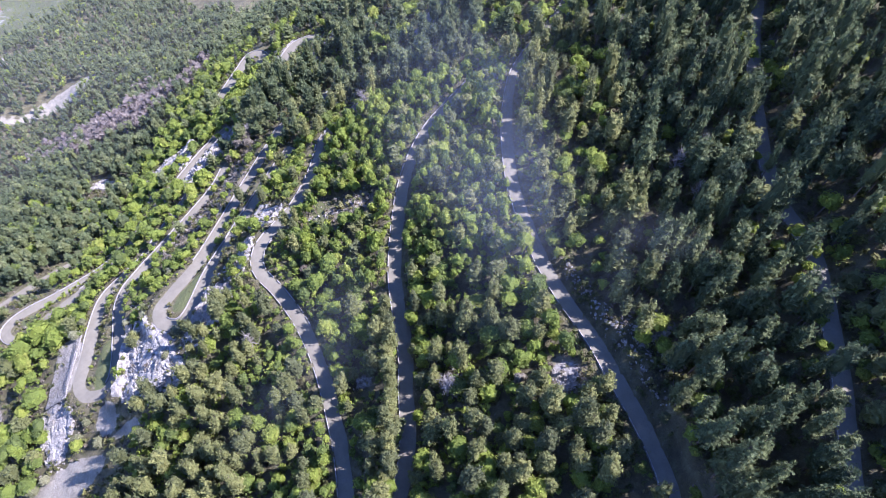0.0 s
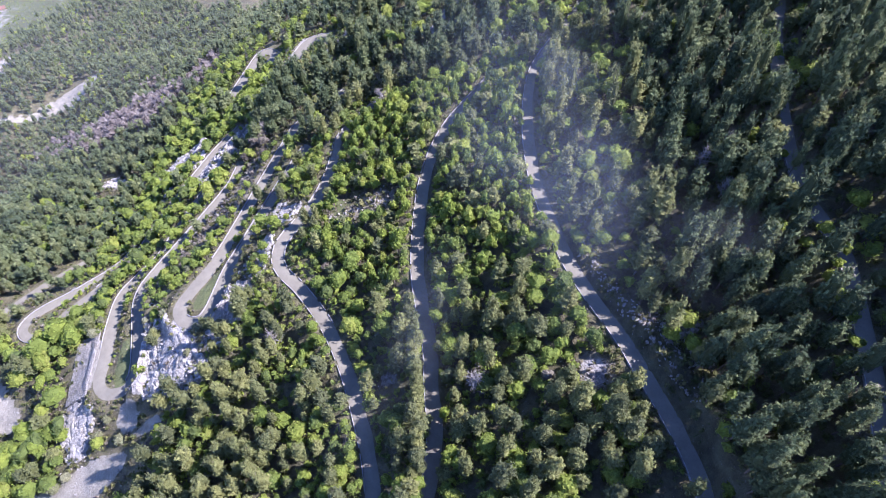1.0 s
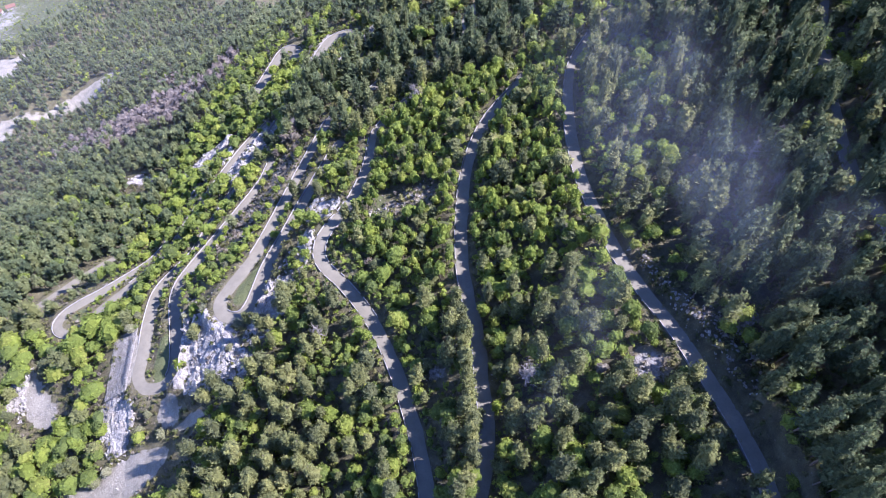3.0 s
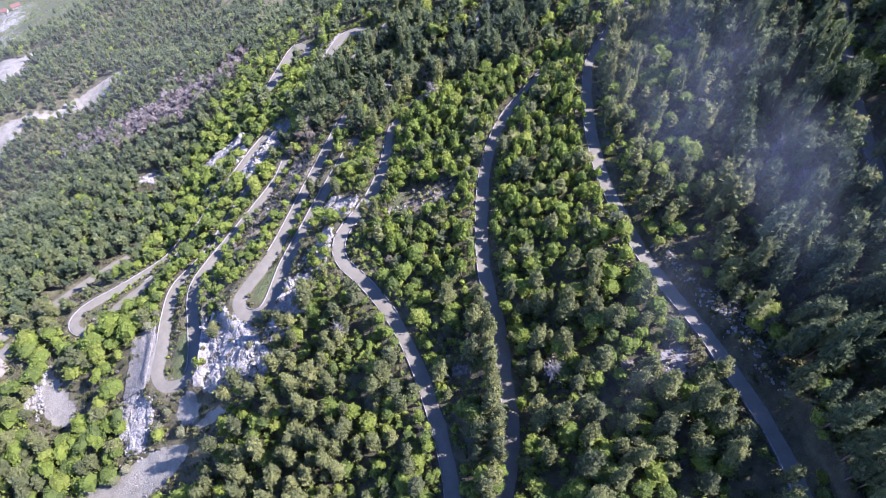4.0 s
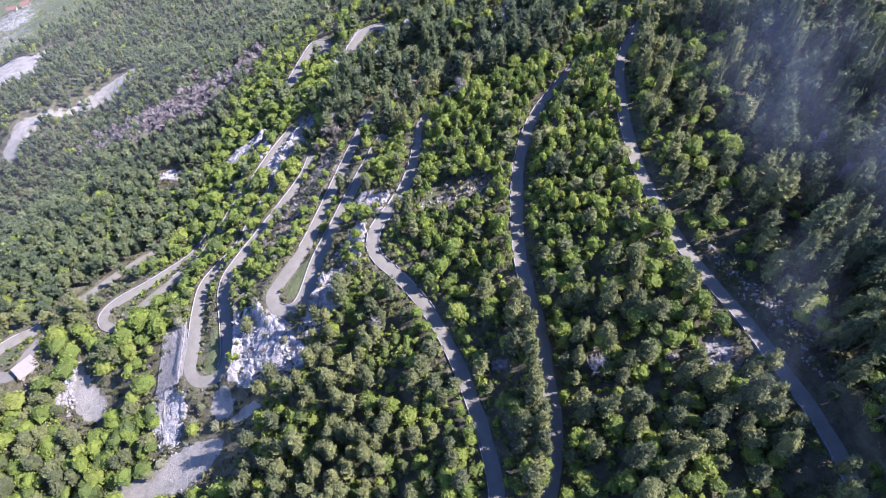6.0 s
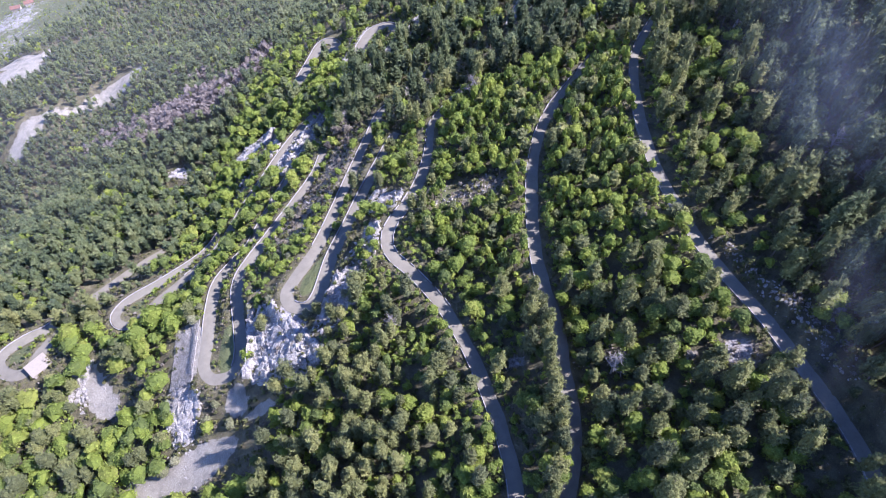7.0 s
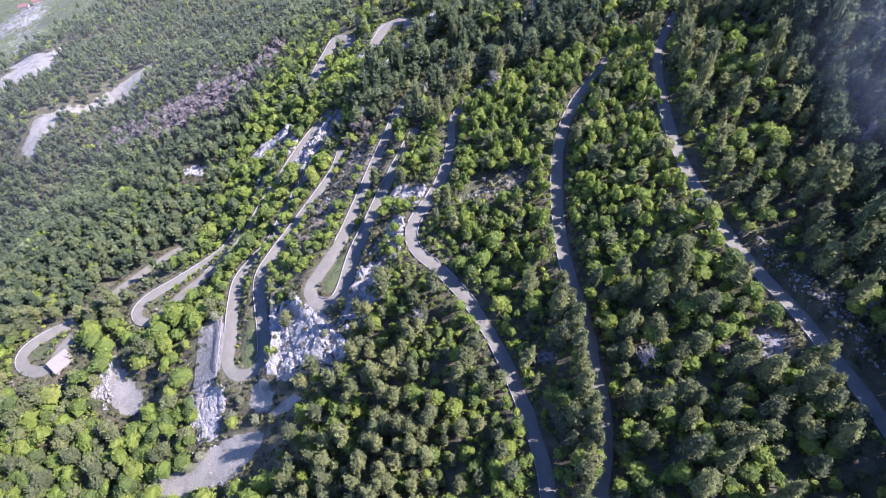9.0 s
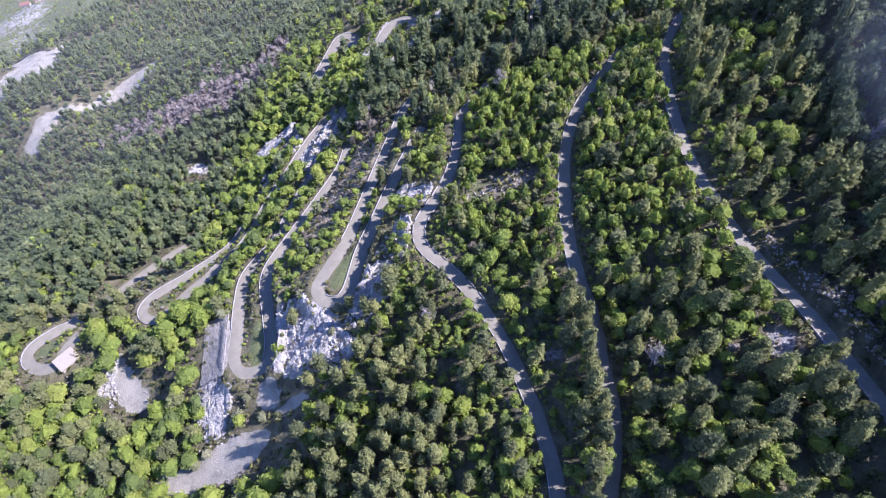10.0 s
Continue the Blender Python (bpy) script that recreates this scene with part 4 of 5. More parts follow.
def forest(name, protos, mats, x, y, radius, seed, label, category, lift=None):
    """All the far trees of a kind in one object."""
    if not len(x):
        return
    rng = np.random.default_rng(seed)
    z = height(x, y) - 0.15
    kind = rng.integers(0, len(protos), len(x))
    vs, qs, ms, ts, os, n = [], [], [], [], [], 0
    for k, (crown, wood) in enumerate(protos):
        who = np.flatnonzero(kind == k)
        if not len(who):
            continue
        v, q = join([crown[:2], wood])
        mi = np.r_[np.zeros(len(crown[1])), np.ones(len(wood[1]))]
        a, s = rng.uniform(0, 6.28, len(who)), radius[who]
        c, w = np.cos(a) * s, np.sin(a) * s
        hs = s * rng.uniform(0.85, 1.2, len(who)) * (1 if lift is None else lift[who])
        out = np.stack([c[:, None] * v[:, 0] - w[:, None] * v[:, 1] + x[who, None], w[:, None] * v[:, 0] + c[:, None] * v[:, 1] + y[who, None],
                        hs[:, None] * v[:, 2] + z[who, None]], 2)
        vs.append(out.reshape(-1, 3))
        qs.append((q[None] + (n + np.arange(len(who)) * len(v))[:, None, None]).reshape(-1, 4))
        ms.append(np.tile(mi, len(who)))
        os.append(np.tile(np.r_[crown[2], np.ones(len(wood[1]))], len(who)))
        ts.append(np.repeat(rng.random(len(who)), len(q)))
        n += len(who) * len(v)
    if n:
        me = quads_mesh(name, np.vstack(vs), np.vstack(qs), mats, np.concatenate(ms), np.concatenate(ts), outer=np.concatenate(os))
        tagged(new(name, me), label, category, kind="stuff")


def plant_thing(name, proto, mats, label, category, group):
    """One tree: an empty at its foot, with trunk and crown."""
    crown, wood = proto
    thing = tagged(new(name), label, category, group)
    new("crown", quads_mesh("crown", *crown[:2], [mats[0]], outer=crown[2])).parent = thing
    new("trunk", quads_mesh("trunk", *wood, [mats[1]])).parent = thing
    return thing


def plant_all(name, protos, mats, x, y, radius, seed, label, category, group, spare, lift=None, singles=260):
    """Up to 300 single trees, nearest the foot of the slope below the camera first; the rest joined."""
    rng = np.random.default_rng(seed)
    order = np.argsort(np.hypot(x + 15, y - 45))
    one, rest = order[:singles], order[singles:]
    first = {}
    z = height(x, y) - 0.15
    for i in one:
        k = int(rng.integers(0, len(protos)))
        m = pose(x[i], y[i], z[i], rng.uniform(-4, 4), rng.uniform(-4, 4), rng.uniform(0, 360))
        if k not in first:
            first[k] = plant_thing(name, protos[k], mats, label, category, group)
            thing = first[k]
            thing.matrix_basis = m
        else:
            thing = copy_thing(first[k], m)
        thing.scale = (radius[i], radius[i], radius[i] * rng.uniform(0.85, 1.2) * (1 if lift is None else lift[i]))
    forest(*spare, x[rest], y[rest], radius[rest], seed + 1, label.replace("tree", "trees"), category, None if lift is None else lift[rest])


def wooded():
    rng = np.random.default_rng(77)
    # the near slope
    x, y, d, most = stands(3.25, 1, near)
    leafy = rng.random(len(x)) < leafiness(x, y)
    thin_out = young(x, y) & (rng.random(len(x)) < 0.85)
    dense = rng.random(len(x)) < np.where(x > 45, 0.8, np.where(x > 27, 0.78, np.where(leafy, 0.92, 0.85))) * (1 - 0.7 * in_places(x, y, SPARSE))
    dense &= ~thin_out
    hung = in_places(x, y, OVERHUNG) > 0.3
    p = ~leafy & dense & ((d > 1.5) | hung)
    # pines past x = 45 take the copy painted darker for shade
    for q, needles, seed, singles, label in ((p & (x <= 45), PINE, 5, 195, "olive green mountain pine tree with clumped needles"), (p & (x > 45), HAZE_SHADE_PINE, 55, 70, "dark blue-green mountain pine tree with clumped needles")):
        plant_all("pine_tree", NEAR_PINES, (needles, BARK), x[q], y[q], np.minimum(1.35 + 1.45 * rng.random(q.sum()), most[q]), seed, label, "tree", "pines on the slope", ("pine_wood", WOOD_PINES, (needles, BARK)),
                  rng.uniform(1.3, 1.8, q.sum()) * np.where(x[q] > 45, 1.3, 1.0), singles)
    b = leafy & dense & ((d > 1.2) | hung)
    plant_all("broadleaf_tree", NEAR_LEAFS, (LEAF, BARK), x[b], y[b], np.minimum(1.2 + 2.0 * rng.random(b.sum()) ** 1.4, most[b]), 6,
              "bright green young broadleaf tree with uneven crown", "tree", "broadleaf trees on the slope", ("broadleaf_wood", WOOD_LEAFS, (LEAF, BARK)))
    # the dense young wood between the upper roads
    x, y, d, most = stands(2.45, 41, near, 0.8)
    v = young(x, y) & (rng.random(len(x)) < 0.97)
    x, y, d = x[v], y[v], d[v]
    pale = rng.random(len(x)) < 0.86
    r = np.minimum(1.05 + 1.3 * rng.random(len(x)) ** 1.3, 0.8 + 0.5 * d)
    forest("young_broadleaf_wood", MID_LEAFS, (LEAF, BARK), x[pale], y[pale], r[pale], 42, "dense young yellow-green broadleaf wood between the roads", "trees", rng.uniform(1.2, 1.7, pale.sum()))
    forest("young_pine_wood", MID_PINES, (PINE, BARK), x[~pale], y[~pale], 1.2 * r[~pale], 43, "young pines among broadleaf trees", "trees")
    # trees close above the roads
    x, y, d, most = stands(2.7, 31, middle_or_near, 0.5)
    v = (d < 2.6) & (most > 1.05 + 0.6 * d) & (rng.random(len(x)) < np.where((x < 26) & (y > 68), 0.28, 0.75))
    x, y, d = x[v], y[v], d[v]
    leafy = rng.random(len(x)) < np.clip(leafiness(x, y) + 0.15, 0, 1)
    forest("roadside_broadleaf", MID_LEAFS, (LEAF, BARK), x[leafy], y[leafy], rng.uniform(1.2, 2.2, leafy.sum()), 32, "green broadleaf trees close above the road", "trees")
    forest("roadside_pine", MID_PINES, (PINE, BARK), x[~leafy], y[~leafy], rng.uniform(1.5, 2.7, (~leafy).sum()), 33, "dark pines close above the road", "trees")
    # undergrowth
    x, y, d, most = stands(3.5, 2, near, 0.5, True)
    r = rng.uniform(0.4, 1.3, len(x)) * np.where(x > 26, 1.35, 1.0)
    plant_all("bush", NEAR_BUSHES, (BUSH, BARK), x, y, np.minimum(r, 0.35 + d * 0.45), 7, "low olive green bush on dry ground", "bush", "bushes on the slope", ("scrub", SMALL_BUSHES, (BUSH, BARK)))
    # the verges
    x, y, d, most = stands(2.3, 21, middle_or_near, 0.35, True)
    v = (d < 4.0) & (rng.random(len(x)) < 0.75)
    forest("verge_scrub", SMALL_BUSHES, (BUSH, BARK), x[v], y[v], np.minimum(rng.uniform(0.45, 1.3, v.sum()), 0.3 + 0.5 * d[v]), 22, "low olive scrub along the road verges", "scrub")
    x, y, d, most = stands(1.8, 23, middle_or_near, 0.5, True)
    litter = in_places(x, y, LITTER) > 0.2
    v = (in_places(x, y, CLEARINGS) > 0.3) & (rng.random(len(x)) < 0.6) | litter & (rng.random(len(x)) < 0.6)
    x, y, litter = x[v], y[v], litter[v]
    dry = rng.random(len(x)) < 0.25 + 0.35 * litter
    forest("brush", SMALL_BUSHES, (BUSH, BARK), x[~dry], y[~dry], rng.uniform(0.5, 1.4, (~dry).sum()) * np.where(litter[~dry], 1.15, 1.0), 24, "low olive brush in clearings", "scrub")
    forest("dry_brush", SMALL_BUSHES, (TWIG, BARK), x[dry], y[dry], rng.uniform(0.5, 1.25, dry.sum()) * np.where(litter[dry], 1.1, 1.0), 25, "leafless brown grey brush in clearings", "scrub")
    x, y, d, most = stands(2.2, 29, middle, 0.5, True)
    v = ((x > -150) & (x < -75) & (y > 100) & (y < 275) | (x >= -75) & (x < -30) & (y > 200) | (x < -95) & (y > 20) & (y <= 100) & (in_places(x, y, CLEARINGS) < 0.3)) & (in_places(x, y, LITTER + ROCK) < 0.2)
    forest("thicket", SMALL_BUSHES, (LEAF, BARK), x[v], y[v], np.minimum(rng.uniform(0.7, 1.7, v.sum()), 0.5 + 0.6 * d[v]), 30, "bright green thicket between the roads", "scrub")
    x, y, d, most = stands(2.4, 34, near, 0.7, True)
    v = (x < 26) & (in_places(x, y, CLEARINGS) < 0.3) & (rng.random(len(x)) < np.where(y > 62, 0.95, 0.75))
    forest("thicket", SMALL_BUSHES, (LEAF, BARK), x[v], y[v], np.minimum(rng.uniform(1.0, 2.1, v.sum()), 0.5 + 0.5 * d[v]), 35, "green thicket under the young broadleaf trees", "scrub")
    x, y, d, most = stands(2.7, 36, near, 0.7, True)
    v = (x >= 26) & (in_places(x, y, CLEARINGS) < 0.3)
    forest("undergrowth", SMALL_BUSHES, (BUSH, BARK), x[v], y[v], np.minimum(rng.uniform(0.8, 1.9, v.sum()), 0.5 + 0.5 * d[v]), 37, "dark olive undergrowth between the pines", "scrub")
    x, y, d, most = stands(3.2, 38, middle, 0.7, True)
    v = (x > -82) & (y > 150) & (in_places(x, y, CLEARINGS) < 0.3)
    forest("undergrowth", SMALL_BUSHES, (BUSH, BARK), x[v], y[v], np.minimum(rng.uniform(1.0, 2.0, v.sum()), 0.5 + 0.5 * d[v]), 39, "dark olive undergrowth between tall pines", "scrub")
    # long grass and dead twigs on the verges and in the open
    x, y, d, most = stands(1.15, 26, middle_or_near, 0.15, True)
    open_ground = np.maximum(in_places(x, y, CLEARINGS), in_places(x, y, ROCK + GRASS))
    v = (d < 2.6) & (rng.random(len(x)) < 0.6) | (open_ground > 0.3) & (rng.random(len(x)) < 0.75)
    x, y, d = x[v], y[v], d[v]
    brown = rng.random(len(x)) < 0.3 + 0.3 * (in_places(x, y, LITTER) > 0.2)
    forest("long_grass", TUFTS, (GRASSES, BARK), x[~brown], y[~brown], rng.uniform(0.35, 0.8, (~brown).sum()), 27, "long olive grass on the verges and clearings", "grass")
    forest("dead_grass", TUFTS, (TWIG, BARK), x[brown], y[brown], rng.uniform(0.3, 0.7, brown.sum()), 28, "dead brown grass and twigs in the open", "grass")
    # the middle slope
    x, y, d, most = stands(4.2, 3, middle)
    leafy = rng.random(len(x)) < leafiness(x, y)
    dead = rng.random(len(x)) < in_places(x, y, DEAD_WOOD)
    p = ~leafy & (d > 1.8) & ~dead & (rng.random(len(x)) < np.where((x > -80) & (y > 160), 0.55, 0.95))
    reach = np.minimum(rng.uniform(2.0, 3.3, len(x)) * np.where((x < -95) & (y < 105), 1.15, 1.0), most)
    high = (x > -80) & (y > 160)
    # pines high up and beyond y = 110 have haze painted into their needles
    for part_of_it, shapes, needles, k in ((p & (y < 110) & ~high, WOOD_PINES, PINE, 8), (p & high, WOOD_PINES, HAZE_SHADE_PINE, 16), (p & (y >= 110) & ~high, MID_PINES, HAZE_SHADE_PINE, 15)):
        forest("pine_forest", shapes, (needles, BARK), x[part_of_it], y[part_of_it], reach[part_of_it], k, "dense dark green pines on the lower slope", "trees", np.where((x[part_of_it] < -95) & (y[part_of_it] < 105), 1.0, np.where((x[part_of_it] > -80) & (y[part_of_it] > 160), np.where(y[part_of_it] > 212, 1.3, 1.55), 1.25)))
    b = leafy & ~dead
    reach = np.minimum((1.9 + 2.3 * rng.random(len(x)) ** 1.3) * np.where((x < -95) & (y < 105), 1.22, 1.0), most)
    for part_of_it, shapes, k in ((b & (y < 110), CANOPY_LEAFS, 9), (b & (y >= 110), MID_LEAFS, 14)):
        forest("broadleaf_forest", shapes, (LEAF, BARK), x[part_of_it], y[part_of_it], reach[part_of_it], k, "bright green broadleaf trees on the lower slope", "trees", np.where(x[part_of_it] < -80, 0.8, 1.0))
    forest("leafless_wood", MID_LEAFS, (DRY, DEADWOOD), x[dead], y[dead], rng.uniform(2.8, 4.0, dead.sum()), 10, "patch of leafless grey purple trees", "trees", np.full(dead.sum(), 1.0))
    # the leafless wood's own dense twigs
    x, y, d, most = stands(3.6, 44, leafless, 1.2, True)
    v = rng.random(len(x)) < 0.9 * in_places(x, y, DEAD_WOOD)
    forest("leafless_wood", FAR_LEAFS, (DRY, DEADWOOD), x[v], y[v], rng.uniform(1.7, 2.6, v.sum()), 45, "leafless grey purple undergrowth in the dead wood", "trees", np.full(v.sum(), 1.15))
    # the far slope
    x, y, d, most = stands(5.0, 4, far_off)
    sparse = smooth(560, 730, np.hypot(x, y)) * smooth(300, 480, -x)
    keep = rng.random(len(x)) > 0.12 * sparse
    x, y, sparse = x[keep], y[keep], sparse[keep]
    leafy = rng.random(len(x)) < np.maximum(leafiness(x, y), sparse)
    dead = rng.random(len(x)) < in_places(x, y, DEAD_WOOD)
    p = ~leafy & ~dead
    # distance haze is painted into the colour of these needles
    forest("pine_forest", FAR_PINES, (HAZE_SHADE_PINE, BARK), x[p], y[p], rng.uniform(2.1, 3.3, p.sum()), 11, "dark green pine forest across the valley side", "trees", np.full(p.sum(), 1.2))
    b = leafy & ~dead
    forest("broadleaf_forest", FAR_LEAFS, (LEAF, BARK), x[b], y[b], rng.uniform(2.3, 3.8, b.sum()) * (1 - 0.62 * sparse[b]), 12, "green broadleaf forest across the valley side", "trees")
    forest("leafless_wood", FAR_LEAFS, (DRY, DEADWOOD), x[dead], y[dead], rng.uniform(3.0, 4.4, dead.sum()), 13, "leafless grey purple trees in the forest", "trees", np.full(dead.sum(), 1.05))


def single_trees():
    """Large trees that stand out: a row of tall pines along a road, and broadleaf trees in small groups."""
    rng = np.random.default_rng(78)
    line = ROADS["road_6"][1]
    line = line[(line[:, 1] > 18) & (line[:, 1] < 76)][::2]
    at = line[:, :2] + side_of(line) * np.where(side_of(line)[:, :1] < 0, 1, -1) * rng.uniform(2.7, 4.4, (len(line), 1))
    leafs = [(27.6, 40.1, 3.3), (29.6, 36.4, 3.0), (26, 44, 2.8), (23, 62.5, 2.7), (21.5, 70, 2.5), (26, 56.5, 2.5), (18, 62, 2.6), (37.2, 130, 3.0), (33.5, 128, 2.8), (41, 131.5, 2.8), (35.5, 133.5, 2.6), (39, 127, 2.5), (38, 92, 2.5), (30, 104, 2.6), (10, 30, 2.8)]
    shady = [(46.3, 38, 2.2), (47.5, 33.5, 2.5), (47.2, 29, 2.2), (48.5, 25, 2.6), (47.6, 20.5, 2.4), (51, 36, 2.5), (51.5, 30, 2.6), (52.5, 22.5, 2.4), (46.6, 15, 2.4), (45.4, 43, 2.0)]
    jobs = [("pine_tree", NEAR_PINES, PINE, "olive green mountain pine tree close beside the road", "pines on the slope", np.c_[at, rng.uniform(1.7, 2.5, len(at))], 1.6),
            # needles coloured darker to stand for shade on the bank
            ("pine_tree", NEAR_PINES, HAZE_SHADE_PINE, "mountain pine tree on the bank above the road, coloured dark for shade", "pines on the slope", np.array(shady), 1.9),
            ("broadleaf_tree", NEAR_LEAFS, LEAF, "large bright green broadleaf tree among pines", "broadleaf trees on the slope", np.array(leafs), 1.2)]
    for name, protos, mat, label, group, spots, lift in jobs:
        first = {}
        z = height(spots[:, 0], spots[:, 1]) - 0.15
        for i, (x, y, r) in enumerate(spots):
            k = i % len(protos)
            m = pose(x, y, z[i], rng.uniform(-4, 4), rng.uniform(-4, 4), rng.uniform(0, 360))
            if k not in first:
                first[k] = thing = plant_thing(name, protos[k], (mat, BARK), label, "tree", group)
                thing.matrix_basis = m
            else:
                thing = copy_thing(first[k], m)
            thing.scale = (r, r, r * lift * rng.uniform(0.9, 1.1))


wooded()
single_trees()


# ---------------------------------------------------------------- rock
def stone_shape(seed, chops=12, rings=2):
    """An angular block of limestone: a ball cut by planes."""
    rng = np.random.default_rng(seed)
    bm = bmesh.new()
    bmesh.ops.create_icosphere(bm, subdivisions=rings, radius=1)
    cuts = rng.normal(size=(chops, 3))
    cuts /= np.linalg.norm(cuts, axis=1)[:, None]
    depth = rng.uniform(0.3, 0.75, chops)
    for v in bm.verts:
        p = np.array(v.co)
        for c, d in zip(cuts, depth):
            over = p @ c - d
            if over > 0:
                p = p - c * over
        v.co = p * (1 + rng.normal() * 0.04) + np.array(noise.noise_vector(Vector(p) * 2.3 + Vector((seed, 0, 0)))) * 0.16
    me = bpy.data.meshes.new("stone")
    bm.to_mesh(me)
    bm.free()
    me.materials.append(LIMESTONE)
    return me


STONES = [stone_shape(200 + k, 10, 3) for k in range(8)]
MID_STONES = [stone_shape(240 + k) for k in range(6)]
SMALL_STONES = [stone_shape(220 + k, 5, 1) for k in range(5)]
STONE_DATA = [(np.array([v.co for v in me.vertices]), np.array([p.vertices for p in me.polygons])) for me in MID_STONES]
SMALL_DATA = [(np.array([v.co for v in me.vertices]), np.array([p.vertices for p in me.polygons])) for me in SMALL_STONES]


def turns(rng, n):
    """Random turns as matrices."""
    q = rng.normal(size=(n, 4))
    q /= np.linalg.norm(q, axis=1)[:, None]
    w, x, y, z = q.T
    return np.stack([1 - 2 * (y * y + z * z), 2 * (x * y - z * w), 2 * (x * z + y * w), 2 * (x * y + z * w), 1 - 2 * (x * x + z * z), 2 * (y * z - x * w),
                     2 * (x * z - y * w), 2 * (y * z + x * w), 1 - 2 * (x * x + y * y)], 1).reshape(n, 3, 3)


def pile(name, places, label, category, kind="", flat=0.8):
    """Many stones grown into one mass. places: x, y, z, size."""
    rng = np.random.default_rng(len(places) + int(abs(places[0][0]) * 10))
    turn = turns(rng, len(places))
    vs, fs, n = [], [], 0
    for k, ((x, y, z, s), m) in enumerate(zip(places, turn)):
        v, f = SMALL_DATA[k % len(SMALL_DATA)] if s < 0.55 else STONE_DATA[k % len(STONE_DATA)]
        v = (v * (s * rng.uniform(0.8, 1.3), s, s * rng.uniform(0.6, 1.0))) @ m.T
        vs.append(v * (1, 1, flat) + (x, y, z))
        fs.append(f + n)
        n += len(v)
    verts, faces = np.vstack(vs), np.vstack(fs)
    me = bpy.data.meshes.new(name)
    me.from_pydata(verts.tolist(), [], faces.tolist())
    me.materials.append(LIMESTONE)
    return tagged(new(name, me), label, category, kind=kind)


def cells(x, y, size, seed):
    """Broken blocks of about one size: a number for each block, the place in it, and the nearness to its cracks."""
    gx, gy = x / size, y / size
    i, j = np.floor(gx).astype(int), np.floor(gy).astype(int)
    best, second = np.full(x.shape, 9.0), np.full(x.shape, 9.0)
    rnd, dx, dy = np.zeros(x.shape), np.zeros(x.shape), np.zeros(x.shape)
    for u in (-1, 0, 1):
        for v in (-1, 0, 1):
            a, b = (i + u + seed) & 255, (j + v + 3 * seed) & 255
            px, py = i + u + 0.1 + 0.8 * TABLE[a, b], j + v + 0.1 + 0.8 * TABLE[(a + 91) & 255, (b + 57) & 255]
            dist = np.hypot(gx - px, gy - py)
            closer = dist < best
            second = np.where(closer, best, np.minimum(second, dist))
            rnd, dx, dy = np.where(closer, TABLE[(a + 17) & 255, (b + 29) & 255], rnd), np.where(closer, gx - px, dx), np.where(closer, gy - py, dy)
            best = np.where(closer, dist, best)
    return rnd, dx, dy, second - best


def crag_mesh(shape, seed, lift, origin):
    """The solid face of a crag: blocks, ledges and cracks over the slope."""
    xs, ys = zip(*shape)
    gx, gy = np.arange(min(xs) - 2, max(xs) + 2, 0.42), np.arange(min(ys) - 2, max(ys) + 2, 0.42)
    x, y = [a.ravel() for a in np.meshgrid(gx, gy, indexing="ij")]
    cover = in_shapes(x, y, [shape], 1.0) * smooth(0.2, 1.2, to_road(x, y)[0])
    top = np.zeros(len(x))
    for size, high, k in ((6.5, 1.1, 3), (3.1, 0.9, 0), (1.4, 0.42, 5), (0.7, 0.16, 9)):
        rnd, dx, dy, crack = cells(x + 0.5 * value_noise(x, y, 2.0), y + 0.5 * value_noise(x + 9, y, 2.0), size, seed + k)
        top += high * (rnd - 0.35 + 0.7 * (rnd * 7 % 1 - 0.5) * dx + 0.7 * (rnd * 13 % 1 - 0.6) * dy) - 0.35 * high * (1 - smooth(0.0, 0.16, crack))
    z = height(x, y) - 0.7 + np.minimum(cover * 1.6, 1.0) * (0.7 + lift + top)
    i, j = [a.ravel() for a in np.meshgrid(np.arange(len(gx) - 1), np.arange(len(gy) - 1), indexing="ij")]
    a = i * len(gy) + j
    q = np.stack([a, a + len(gy), a + len(gy) + 1, a + 1], 1)
    q = q[cover[q].max(1) > 0.02]
    used, q = np.unique(q, return_inverse=True)
    return quads_mesh("rock_face", np.stack([x, y, z], 1)[used] - np.array(origin), q.reshape(-1, 4), [LIMESTONE])


def outcrop(line, half, count, lo, hi, seed, label="pale weathered limestone outcrop on the slope", rise=0.12, close=0.9, face=None, lift=0.4):
    """A crag: its large blocks one by one, the small broken rock between them joined."""
    rng = np.random.default_rng(seed)
    p = spline([(a, b, 0) for a, b in line], 1.0)
    at = p[rng.integers(0, len(p), count), :2] + rng.normal(size=(count, 2)) * half * 0.5
    d, _ = to_road(at[:, 0], at[:, 1])
    size = lo + (hi - lo) * rng.random(count) ** 2.4
    ok = d > size * close
    at, size = at[ok], size[ok]
    z = height(at[:, 0], at[:, 1]) + size * rise
    order = np.argsort(-size)
    thing = new("rock_outcrop")
    thing.location = (at[order[0], 0], at[order[0], 1], z[order[0]])
    tagged(thing, label, "rock", "limestone outcrops")
    for k in order[:18]:
        ob = new("block", MID_STONES[k % len(MID_STONES)])
        ob.parent = thing
        ob.matrix_basis = Matrix.Translation(Vector((at[k, 0], at[k, 1], z[k])) - thing.location) @ pose(0, 0, 0, *rng.uniform(0, 360, 3)) @ Matrix.Diagonal((size[k] * 1.15, size[k], size[k] * 0.75, 1))
    if face:
        new("rock_face", crag_mesh(face, seed, lift, thing.location)).parent = thing
    rest = order[18:]
    small = pile("broken_rock", np.c_[at, z, size][rest] - (*thing.location, 0), "", "", "stuff")
    small.parent = thing


